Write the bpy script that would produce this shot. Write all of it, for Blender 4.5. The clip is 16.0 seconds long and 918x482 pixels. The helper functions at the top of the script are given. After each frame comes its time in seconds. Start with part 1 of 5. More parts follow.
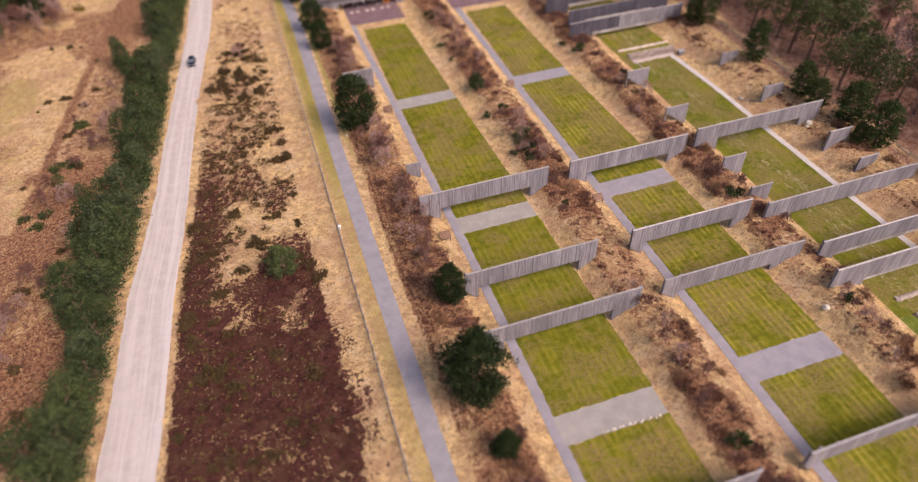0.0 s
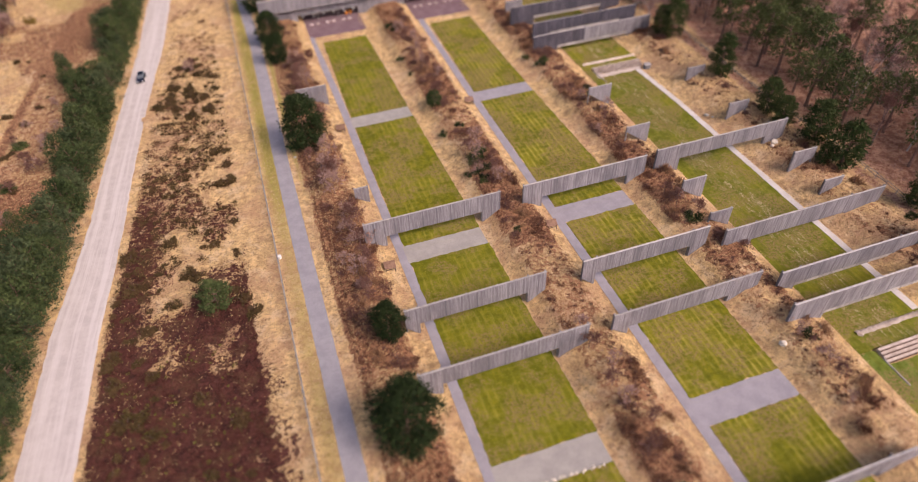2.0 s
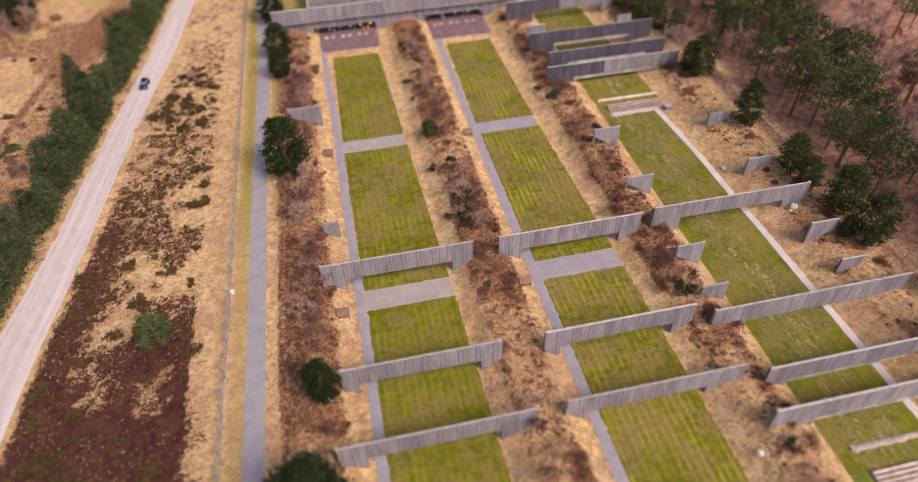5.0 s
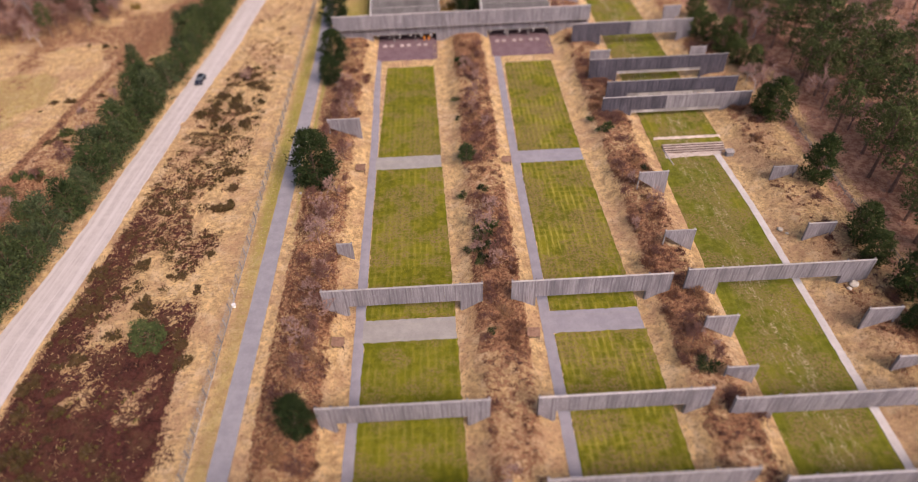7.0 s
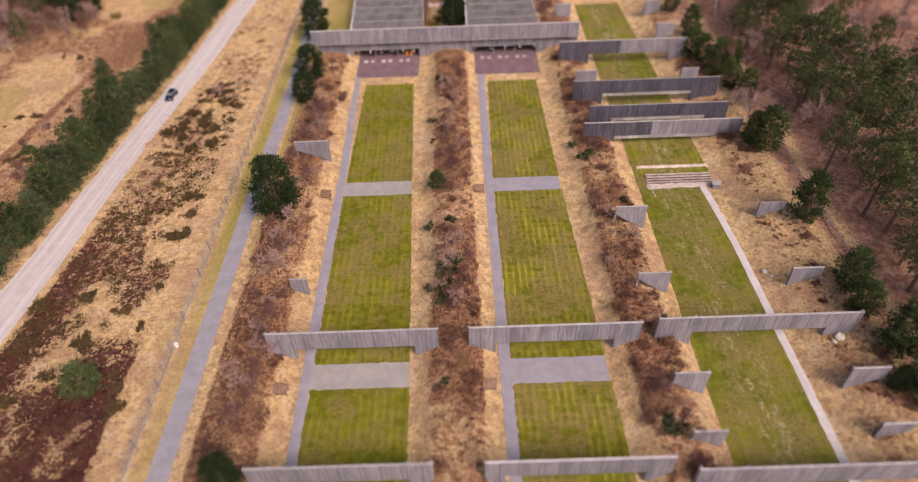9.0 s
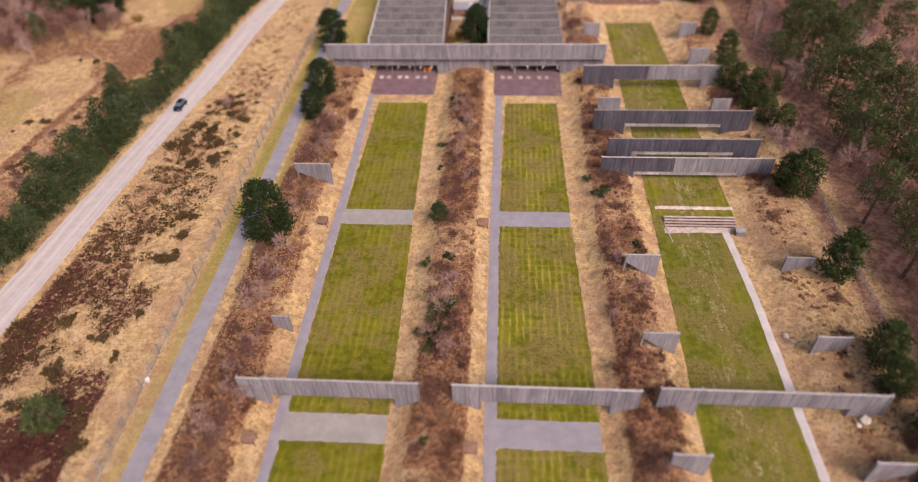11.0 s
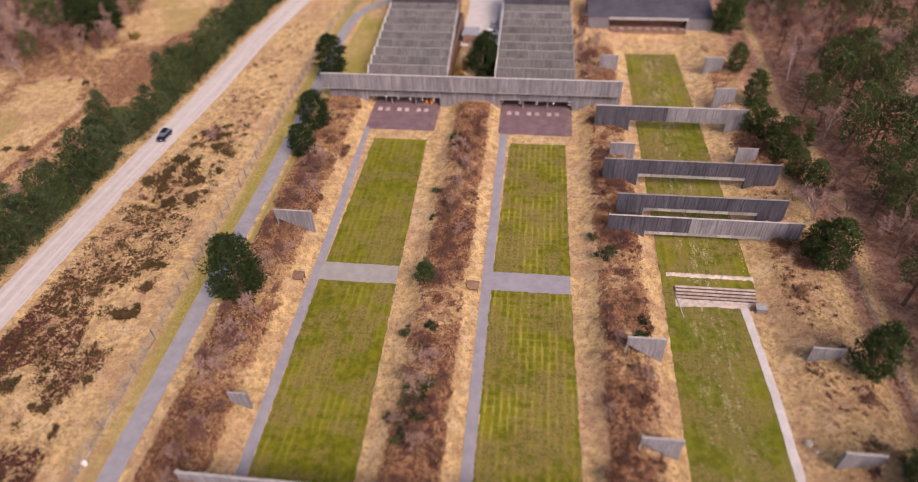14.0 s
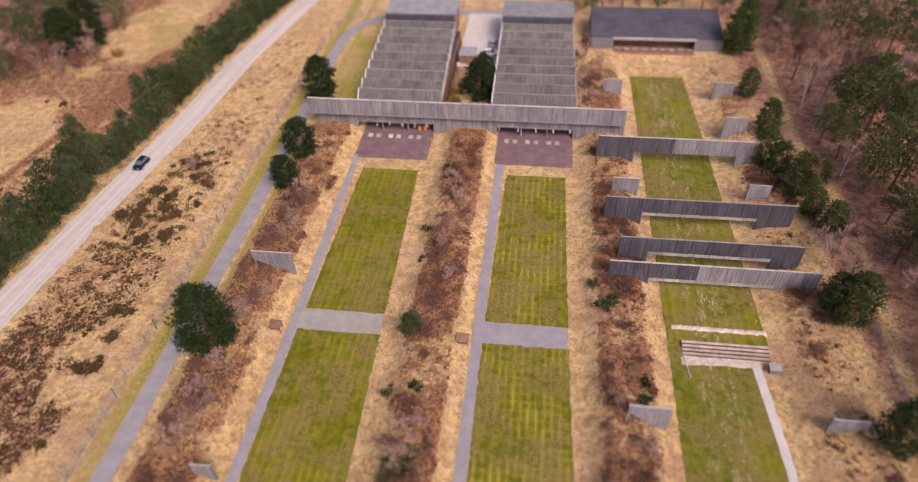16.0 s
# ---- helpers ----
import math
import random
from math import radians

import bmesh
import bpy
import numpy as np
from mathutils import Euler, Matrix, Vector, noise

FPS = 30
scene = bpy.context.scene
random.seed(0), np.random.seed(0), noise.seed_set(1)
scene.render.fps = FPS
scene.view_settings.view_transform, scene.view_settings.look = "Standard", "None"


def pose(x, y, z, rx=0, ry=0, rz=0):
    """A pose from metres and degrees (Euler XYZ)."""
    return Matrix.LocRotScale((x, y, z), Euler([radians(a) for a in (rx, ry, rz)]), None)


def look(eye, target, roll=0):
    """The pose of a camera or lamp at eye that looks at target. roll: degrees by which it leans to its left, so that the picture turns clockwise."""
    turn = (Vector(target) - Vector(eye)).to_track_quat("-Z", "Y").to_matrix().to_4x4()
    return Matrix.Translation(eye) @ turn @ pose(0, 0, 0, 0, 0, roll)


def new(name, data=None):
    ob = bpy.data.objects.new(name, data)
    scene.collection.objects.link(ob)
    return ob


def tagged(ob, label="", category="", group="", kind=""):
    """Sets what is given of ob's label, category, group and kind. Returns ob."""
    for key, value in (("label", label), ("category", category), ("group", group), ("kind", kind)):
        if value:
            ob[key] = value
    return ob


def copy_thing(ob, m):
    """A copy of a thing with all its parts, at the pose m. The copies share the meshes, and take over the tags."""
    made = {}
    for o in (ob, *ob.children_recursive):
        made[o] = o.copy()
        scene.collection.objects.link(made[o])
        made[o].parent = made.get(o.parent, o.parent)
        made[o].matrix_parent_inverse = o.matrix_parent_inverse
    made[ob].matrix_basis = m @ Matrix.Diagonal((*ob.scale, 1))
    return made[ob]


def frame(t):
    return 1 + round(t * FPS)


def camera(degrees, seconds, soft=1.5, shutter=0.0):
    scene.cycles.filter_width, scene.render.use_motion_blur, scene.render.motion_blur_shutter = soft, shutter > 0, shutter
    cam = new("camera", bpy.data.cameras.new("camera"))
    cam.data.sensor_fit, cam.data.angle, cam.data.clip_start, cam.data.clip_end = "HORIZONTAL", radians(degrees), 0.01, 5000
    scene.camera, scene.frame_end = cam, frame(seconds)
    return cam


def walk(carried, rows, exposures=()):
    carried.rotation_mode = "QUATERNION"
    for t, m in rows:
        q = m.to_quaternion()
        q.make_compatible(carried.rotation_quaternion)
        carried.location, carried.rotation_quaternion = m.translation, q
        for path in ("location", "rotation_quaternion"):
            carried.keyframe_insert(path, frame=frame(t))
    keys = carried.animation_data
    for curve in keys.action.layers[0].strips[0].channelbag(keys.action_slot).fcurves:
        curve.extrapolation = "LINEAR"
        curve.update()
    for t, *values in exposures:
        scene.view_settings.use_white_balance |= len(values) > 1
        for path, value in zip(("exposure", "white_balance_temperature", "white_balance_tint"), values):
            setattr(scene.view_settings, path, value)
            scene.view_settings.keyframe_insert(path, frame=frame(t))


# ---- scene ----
cam = camera(71.3, 16.0, soft=1.0)
METRES, EYE, TILT, LEAN, TURN = 97.0, 79.2, 0.0, 0.0, -16.5
ROWS = [
    (0.0, 0.0, 0.0, 0.0, -1.86, -43.83, 1.94),
    (0.5, 0.0217, 0.0175, -0.0001, -2.02, -43.88, 1.92),
    (1.0, 0.0436, 0.0364, -0.0004, -2.21, -43.88, 1.89),
    (1.5, 0.0667, 0.0552, -0.0007, -2.35, -43.9, 1.88),
    (2.0, 0.0906, 0.074, -0.0012, -2.43, -43.9, 1.86),
    (2.5, 0.1153, 0.093, -0.002, -2.53, -43.9, 1.89),
    (3.0, 0.1416, 0.1124, -0.0029, -2.68, -43.9, 1.88),
    (3.5, 0.1687, 0.1325, -0.0037, -2.79, -43.89, 1.89),
    (4.0, 0.1934, 0.1535, -0.0036, -1.75, -43.86, 1.82),
    (4.5, 0.2189, 0.1761, -0.0036, 0.81, -43.74, 1.77),
    (5.0, 0.2446, 0.2006, -0.0039, 4.48, -43.59, 1.72),
    (7.5, 0.3584, 0.3351, -0.0062, 14.71, -43.2, 1.74),
    (8.0, 0.3754, 0.3636, -0.0064, 15.02, -43.21, 1.73),
    (8.5, 0.3898, 0.3914, -0.0067, 15.31, -43.18, 1.72),
    (9.0, 0.4014, 0.4192, -0.0069, 15.48, -43.16, 1.69),
    (11.5, 0.4404, 0.5656, -0.0058, 20.85, -43.12, 1.67),
    (12.0, 0.4437, 0.5929, -0.0061, 21.46, -43.07, 1.67),
    (12.5, 0.4447, 0.6221, -0.0058, 21.95, -43.04, 1.65),
    (13.0, 0.444, 0.6513, -0.0057, 22.33, -43.0, 1.64),
    (13.5, 0.4415, 0.68, -0.0055, 22.63, -43.0, 1.63),
    (14.0, 0.4379, 0.7089, -0.0059, 22.82, -42.98, 1.62),
    (14.5, 0.4333, 0.7375, -0.0057, 22.99, -42.97, 1.61),
    (15.0, 0.4277, 0.7693, -0.0056, 23.16, -42.94, 1.61),
    (15.5, 0.4223, 0.7968, -0.0057, 23.28, -42.91, 1.58),
    (16.0, 0.4163, 0.8238, -0.0057, 23.41, -42.92, 1.57),
]
walk(cam, [(t, pose(0, 0, EYE, TILT, LEAN, TURN) @ pose(METRES * x, METRES * y, METRES * z, 90 + pitch, roll, yaw)) for t, x, y, z, yaw, pitch, roll in ROWS], [(0.0, 0.50, 7150, 26), (4.0, 0.47, 7150, 26), (9.0, 0.42, 7150, 26), (16.0, 0.39, 7150, 26)])

cam.data.dof.use_dof = True
cam.data.dof.focus_distance = 113.0
cam.data.dof.aperture_fstop = 0.0165

# ---- world and sun ----
world = bpy.data.worlds.new("sky")
scene.world = world
world.use_nodes = True
wn = world.node_tree.nodes
sky = wn.new("ShaderNodeTexSky")
sky.sky_type, sky.sun_disc = "NISHITA", False
sky.sun_elevation, sky.sun_rotation = radians(48), radians(140)
sky.dust_density, sky.air_density = 4.0, 1.0
world.node_tree.links.new(sky.outputs[0], wn["Background"].inputs[0])
wn["Background"].inputs[1].default_value = 0.112
sun = new("sun", bpy.data.lights.new("sun", "SUN"))
sun.data.energy, sun.data.angle, sun.data.color = 1.9, radians(26), (1.0, 0.95, 0.88)
sun.matrix_world = look((60, -50, 90), (0, 21.4, 0))

rng = np.random.default_rng(7)


# ---- materials ----
class Nodes:
    """A small writer of node trees."""

    def __init__(self, name):
        self.m = bpy.data.materials.new(name)
        self.m.use_nodes = True
        self.t = self.m.node_tree
        self.b = self.t.nodes["Principled BSDF"]
        self.b.inputs["Specular IOR Level"].default_value = 0.25

    def add(self, kind, **sets):
        n = self.t.nodes.new("ShaderNode" + kind)
        for k, v in sets.items():
            n.inputs[k].default_value = v
        return n

    def put(self, a, b):
        self.t.links.new(a, b)

    def noise(self, vec, scale, detail=4.0, rough=0.6):
        n = self.add("TexNoise", Scale=scale, Detail=detail, Roughness=rough)
        if vec is not None:
            self.put(vec, n.inputs["Vector"])
        return n.outputs["Fac"]

    def ramp(self, fac, a, b):
        n = self.add("MapRange")
        n.interpolation_type = "SMOOTHSTEP"
        n.inputs["From Min"].default_value, n.inputs["From Max"].default_value = a, b
        self.put(fac, n.inputs["Value"])
        return n.outputs[0]

    def mix(self, fac, a, b, blend="MIX"):
        n = self.t.nodes.new("ShaderNodeMix")
        n.data_type, n.blend_type = "RGBA", blend
        for sock, v in ((n.inputs[0], fac), (n.inputs[6], a), (n.inputs[7], b)):
            if isinstance(v, (int, float)):
                sock.default_value = v
            elif isinstance(v, tuple):
                sock.default_value = (*v, 1)
            else:
                self.put(v, sock)
        return n.outputs[2]

    def math(self, op, a, b):
        n = self.t.nodes.new("ShaderNodeMath")
        n.operation = op
        for sock, v in ((n.inputs[0], a), (n.inputs[1], b)):
            if isinstance(v, (int, float)):
                sock.default_value = v
            else:
                self.put(v, sock)
        return n.outputs[0]

    def place(self):
        return self.t.nodes.new("ShaderNodeNewGeometry").outputs["Position"]

    def stretched(self, vec, s):
        n = self.add("Mapping")
        n.inputs["Scale"].default_value = s
        self.put(vec, n.inputs["Vector"])
        return n.outputs[0]

    def done(self, colour, rough=0.9, bump=None, depth=0.05, strength=0.6):
        self.put(colour, self.b.inputs["Base Color"])
        self.b.inputs["Roughness"].default_value = rough
        if bump is not None:
            n = self.add("Bump", Strength=strength, Distance=depth)
            self.put(bump, n.inputs["Height"])
            self.put(n.outputs[0], self.b.inputs["Normal"])
        return self.m


def plain(name, c1, c2, scale=3.0, rough=0.85, vary=0.25, island=False, bump=0.02):
    """Two tones in noise, with a random lightness per object or island."""
    k = Nodes(name)
    obj = k.t.nodes.new("ShaderNodeTexCoord").outputs["Object"]
    n1, n2 = k.noise(obj, scale), k.noise(obj, scale * 9, 2)
    c = k.mix(k.ramp(n1, 0.35, 0.65), c1, c2)
    if island:
        rnd = k.t.nodes.new("ShaderNodeNewGeometry").outputs["Random Per Island"]
    else:
        rnd = k.t.nodes.new("ShaderNodeObjectInfo").outputs["Random"]
    both = k.math("ADD", k.math("MULTIPLY", rnd, 2 * vary), k.math("ADD", k.math("MULTIPLY", n2, 0.4), 0.8 - vary))
    grey = k.add("CombineColor")
    for s in range(3):
        k.put(both, grey.inputs[s])
    return k.done(k.mix(1.0, c, grey.outputs[0], "MULTIPLY"), rough, n2, bump)


def leafy(name, dark, light, tip):
    """Foliage: tone by leaf, by tree and by patch."""
    k = Nodes(name)
    rnd = k.t.nodes.new("ShaderNodeNewGeometry").outputs["Random Per Island"]
    tree = k.t.nodes.new("ShaderNodeObjectInfo").outputs["Random"]
    c = k.mix(rnd, dark, light)
    patch = k.ramp(k.noise(k.place(), 0.9, 4, 0.65), 0.42, 0.6)
    c = k.mix(k.math("ADD", k.math("MULTIPLY", tree, 0.34), k.math("MULTIPLY", patch, 0.4)), c, tip)
    m = k.done(c, 0.75)
    k.b.inputs["Specular IOR Level"].default_value = 0.15
    return m


def timber(name, base, pale, dark, vary=0.3, along=(6.0, 6.0, 0.35)):
    """Weathered vertical boards: streaks down the wood, a tone for each board and panel."""
    k = Nodes(name)
    pos = k.place()
    streak = k.noise(k.stretched(pos, along), 1.0, 5, 0.7)
    fine = k.noise(k.stretched(pos, tuple(3.0 * v for v in along)), 1.0, 3)
    broad = k.noise(k.stretched(pos, (0.35, 0.35, 0.1)), 1.0, 3)
    isl = k.t.nodes.new("ShaderNodeNewGeometry").outputs["Random Per Island"]
    obj = k.t.nodes.new("ShaderNodeObjectInfo").outputs["Random"]
    c = k.mix(k.ramp(streak, 0.35, 0.7), base, pale)
    c = k.mix(k.math("MULTIPLY", k.ramp(isl, 0.55, 1.0), 0.55), c, dark)
    c = k.mix(k.math("MULTIPLY", k.ramp(fine, 0.55, 0.75), 0.5), c, dark)
    c = k.mix(k.math("MULTIPLY", k.ramp(broad, 0.4, 0.7), 0.5), c, dark)
    c = k.mix(k.math("MULTIPLY", k.math("POWER", obj, 2.0), vary), c, dark)
    return k.done(c, 0.85, fine, 0.02)


def tarmac(name, c1, c2, speck, ruts=None, scale=0.5):
    """Worn hard surface with stains, specks and, where ruts are given, wheel streaks along the UV."""
    k = Nodes(name)
    pos = k.place()
    big, mid, fine = k.noise(pos, scale, 5, 0.65), k.noise(pos, 3.0, 4), k.noise(pos, 25.0, 2)
    c = k.mix(k.ramp(big, 0.3, 0.7), c1, c2)
    c = k.mix(k.math("MULTIPLY", k.ramp(mid, 0.5, 0.75), 0.35), c, speck)
    c = k.mix(k.math("MULTIPLY", k.ramp(fine, 0.5, 0.8), 0.3), c, speck)
    if ruts is not None:
        uv = k.t.nodes.new("ShaderNodeTexCoord").outputs["UV"]
        lines = k.noise(k.stretched(uv, (6.0, 0.02, 1.0)), 1.0, 4, 0.7)
        c = k.mix(k.math("MULTIPLY", k.ramp(lines, 0.42, 0.62), 0.6), c, ruts)
    return k.done(c, 0.9, fine, 0.01)


def ground_material():
    k = Nodes("heath_ground")
    pos = k.place()
    n_big, n_mid, n_fine = k.noise(pos, 0.09, 6, 0.65), k.noise(pos, 0.6, 6, 0.7), k.noise(pos, 4.0, 5, 0.75)
    n_grain = k.noise(pos, 14.0, 3, 0.7)
    att = k.t.nodes.new("ShaderNodeAttribute")
    att.attribute_name = "cover"
    sep = k.add("SeparateColor")
    k.put(att.outputs["Color"], sep.inputs[0])
    n_tuft = k.noise(pos, 1.7, 6, 0.75)
    straw = k.mix(k.ramp(n_mid, 0.38, 0.62), (0.50, 0.315, 0.155), (0.85, 0.605, 0.295))
    n_wide = k.noise(pos, 0.28, 5, 0.7)
    straw = k.mix(k.math("MULTIPLY", k.ramp(n_big, 0.46, 0.58), 0.5), straw, (0.50, 0.285, 0.185))
    straw = k.mix(k.math("MULTIPLY", k.ramp(n_wide, 0.52, 0.62), 0.6), straw, (0.78, 0.59, 0.365))
    # dark brown noise paints the shadows between the straw tufts
    straw = k.mix(k.math("MULTIPLY", k.ramp(n_tuft, 0.53, 0.6), 0.62), straw, (0.20, 0.105, 0.06))
    straw = k.mix(k.math("MULTIPLY", k.ramp(n_fine, 0.53, 0.63), 0.5), straw, (0.70, 0.52, 0.29))
    jit = k.math("ADD", k.math("MULTIPLY", k.math("SUBTRACT", n_mid, 0.5), 1.9), k.math("MULTIPLY", k.math("SUBTRACT", n_tuft, 0.5), 1.5))

    def zone(weight):
        return k.ramp(k.math("ADD", weight, k.math("MULTIPLY", jit, k.ramp(weight, 0.0, 0.15))), 0.42, 0.58)

    heather = k.mix(k.ramp(n_mid, 0.38, 0.62), (0.046, 0.013, 0.012), (0.152, 0.052, 0.041))
    heather = k.mix(k.math("MULTIPLY", k.ramp(n_tuft, 0.48, 0.58), 0.6), heather, (0.03, 0.010, 0.010))
    heather = k.mix(k.math("MULTIPLY", k.ramp(n_fine, 0.54, 0.64), 0.4), heather, (0.22, 0.12, 0.095))
    heather = k.mix(k.math("MULTIPLY", k.ramp(n_wide, 0.46, 0.6), 0.5), heather, (0.15, 0.088, 0.042))
    moss = k.mix(k.ramp(n_tuft, 0.4, 0.6), (0.23, 0.215, 0.03), (0.43, 0.375, 0.085))
    scrub = k.mix(k.ramp(n_tuft, 0.42, 0.58), (0.14, 0.056, 0.032), (0.42, 0.215, 0.115))
    scrub = k.mix(k.math("MULTIPLY", k.ramp(n_fine, 0.55, 0.66), 0.4), scrub, (0.42, 0.25, 0.14))
    floor = k.mix(k.ramp(n_mid, 0.4, 0.6), (0.30, 0.135, 0.09), (0.55, 0.325, 0.22))
    floor = k.mix(k.math("MULTIPLY", k.ramp(n_tuft, 0.52, 0.62), 0.45), floor, (0.13, 0.06, 0.045))
    c = k.mix(zone(sep.outputs[0]), straw, heather)
    c = k.mix(k.ramp(k.math("ADD", sep.outputs[1], k.math("MULTIPLY", jit, k.math("MULTIPLY", sep.outputs[1], 0.6))), 0.1, 1.0), c, moss)
    c = k.mix(zone(sep.outputs[2]), c, scrub)
    c = k.mix(zone(att.outputs["Alpha"]), c, floor)
    c = k.mix(k.math("MULTIPLY", k.ramp(n_grain, 0.52, 0.68), 0.4), c, (0.09, 0.05, 0.03))
    return k.done(c, 0.95, k.math("ADD", n_fine, n_grain), 0.25, 0.8)


def lawn_material(name, striped, scuffed=0.0, deep=(0.088, 0.094, 0.003), fresh=(0.205, 0.183, 0.008)):
    """Mown grass: broken yellow mowing lines along and across, brown worn clusters, scuffs down the middle where asked."""
    k = Nodes(name)
    pos = k.place()
    n_big, n_mid, n_fine = k.noise(pos, 0.12, 5, 0.6), k.noise(pos, 0.8, 5, 0.7), k.noise(pos, 6.0, 4, 0.7)
    n_tuft, n_patch = k.noise(pos, 2.4, 5, 0.75), k.noise(pos, 0.2, 4, 0.65)
    tone = k.t.nodes.new("ShaderNodeObjectInfo").outputs["Random"]
    xyz = k.add("SeparateXYZ")
    k.put(pos, xyz.inputs[0])
    c = k.mix(k.ramp(n_mid, 0.34, 0.64), deep, fresh)
    c = k.mix(k.math("MULTIPLY", k.ramp(n_big, 0.46, 0.62), 0.5), c, (0.245, 0.222, 0.014))
    swathe = k.ramp(k.math("SINE", k.math("ADD", k.math("MULTIPLY", xyz.outputs[0], 2.75), n_patch), 0.0), -0.3, 0.8)
    c = k.mix(k.math("MULTIPLY", swathe, 0.35), c, (0.088, 0.104, 0.003))
    wobble = k.math("MULTIPLY", n_patch, 2.2)
    along = k.ramp(k.math("SINE", k.math("ADD", k.math("MULTIPLY", xyz.outputs[0], 5.5), wobble), 0.0), -0.35, 0.98)
    dash = k.ramp(k.noise(k.stretched(pos, (2.6, 0.5, 1.0)), 1.0, 4, 0.65), 0.36, 0.62)
    here = k.ramp(n_big, 0.36, 0.56)
    c = k.mix(k.math("MULTIPLY", k.math("MULTIPLY", along, dash), k.math("MULTIPLY", here, 0.72 * striped)), c, (0.44, 0.365, 0.07))
    across = k.ramp(k.math("SINE", k.math("ADD", k.math("MULTIPLY", xyz.outputs[1], 4.5), wobble), 0.0), 0.1, 0.98)
    dash = k.ramp(k.noise(k.stretched(pos, (0.5, 2.6, 1.0)), 1.0, 4, 0.65), 0.4, 0.62)
    c = k.mix(k.math("MULTIPLY", k.math("MULTIPLY", across, dash), k.math("MULTIPLY", here, 0.30 * striped)), c, (0.46, 0.385, 0.09))
    c = k.mix(k.math("MULTIPLY", k.math("MULTIPLY", k.ramp(n_patch, 0.43, 0.57), k.ramp(n_tuft, 0.43, 0.56)), 0.85), c, (0.27, 0.17, 0.09))
    c = k.mix(k.math("MULTIPLY", k.math("MULTIPLY", k.ramp(n_patch, 0.48, 0.58), k.ramp(k.noise(pos, 3.4, 2, 0.5), 0.57, 0.64)), 0.7), c, (0.11, 0.065, 0.035))
    if scuffed:
        off = k.math("ABSOLUTE", k.math("SUBTRACT", xyz.outputs[0], 90.4), 0.0)
        mid = k.math("SUBTRACT", 1.0, k.ramp(off, 1.2, 5.0))
        scuff = k.ramp(k.noise(k.stretched(pos, (1.5, 0.4, 1.0)), 0.9, 5, 0.7), 0.5, 0.62)
        c = k.mix(k.math("MULTIPLY", k.math("MULTIPLY", mid, k.ramp(n_mid, 0.4, 0.6)), 0.55 * scuffed), c, (0.185, 0.15, 0.045))
        c = k.mix(k.math("MULTIPLY", k.math("MULTIPLY", scuff, mid), k.math("MULTIPLY", k.ramp(n_tuft, 0.42, 0.6), 0.85 * scuffed)), c, (0.50, 0.40, 0.27))
    c = k.mix(k.math("MULTIPLY", k.ramp(n_fine, 0.5, 0.64), 0.45), c, (0.072, 0.08, 0.004))
    c = k.mix(k.math("MULTIPLY", tone, 0.3), c, (0.115, 0.13, 0.006))
    return k.done(c, 0.95, n_fine, 0.06)


M_GROUND, M_LAWN, M_FINE, M_WORN = ground_material(), lawn_material("striped_grass", 1.0), lawn_material("mown_grass", 0.5), lawn_material("worn_grass", 0.25, 1.0, (0.085, 0.098, 0.007), (0.17, 0.175, 0.014))
M_FRESH = lawn_material("fresh_grass", 0.2, 0.0, (0.075, 0.115, 0.014), (0.155, 0.205, 0.035))
M_ROAD = tarmac("gravel_road", (0.44, 0.395, 0.38), (0.52, 0.475, 0.455), (0.34, 0.29, 0.27), (0.62, 0.58, 0.565))
M_TRACK = tarmac("grey_tarmac", (0.25, 0.24, 0.265), (0.32, 0.305, 0.33), (0.21, 0.20, 0.21))
M_PATH = tarmac("path_tarmac", (0.26, 0.245, 0.275), (0.325, 0.305, 0.335), (0.21, 0.19, 0.205))
M_PALE = tarmac("pale_concrete", (0.50, 0.465, 0.45), (0.61, 0.57, 0.55), (0.33, 0.29, 0.26))
M_GREYPAD = tarmac("grey_concrete", (0.29, 0.272, 0.258), (0.36, 0.34, 0.318), (0.22, 0.20, 0.175))
M_PAD = tarmac("maroon_pad", (0.155, 0.095, 0.11), (0.21, 0.14, 0.155), (0.26, 0.19, 0.20))
M_SAND = plain("sand", (0.38, 0.31, 0.265), (0.53, 0.445, 0.395), 1.2)
M_MAT = plain("grey_pink_board", (0.42, 0.34, 0.33), (0.52, 0.44, 0.43), 2.0)
M_WOOD = timber("weathered_boards", (0.225, 0.213, 0.240), (0.40, 0.385, 0.42), (0.105, 0.098, 0.118))
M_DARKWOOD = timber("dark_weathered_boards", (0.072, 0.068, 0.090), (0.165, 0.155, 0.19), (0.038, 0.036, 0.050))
M_CAP = plain("pale_capping", (0.46, 0.43, 0.42), (0.34, 0.32, 0.32), 1.5)
M_POST = plain("grey_post", (0.22, 0.20, 0.20), (0.32, 0.30, 0.29), 2.0)
M_SLEEPER = plain("sleeper_wood", (0.085, 0.052, 0.042), (0.17, 0.11, 0.09), 2.0)
M_BROWNWOOD = plain("brown_wood", (0.20, 0.11, 0.075), (0.30, 0.18, 0.125), 2.0)
M_WHITE = plain("white_paint", (0.72, 0.72, 0.72), (0.82, 0.81, 0.80), 1.0, 0.5, 0.05)
# near-black that carries the shade inside the firing openings
M_SHADED = plain("shaded_interior", (0.03, 0.026, 0.026), (0.05, 0.045, 0.042), 1.0)
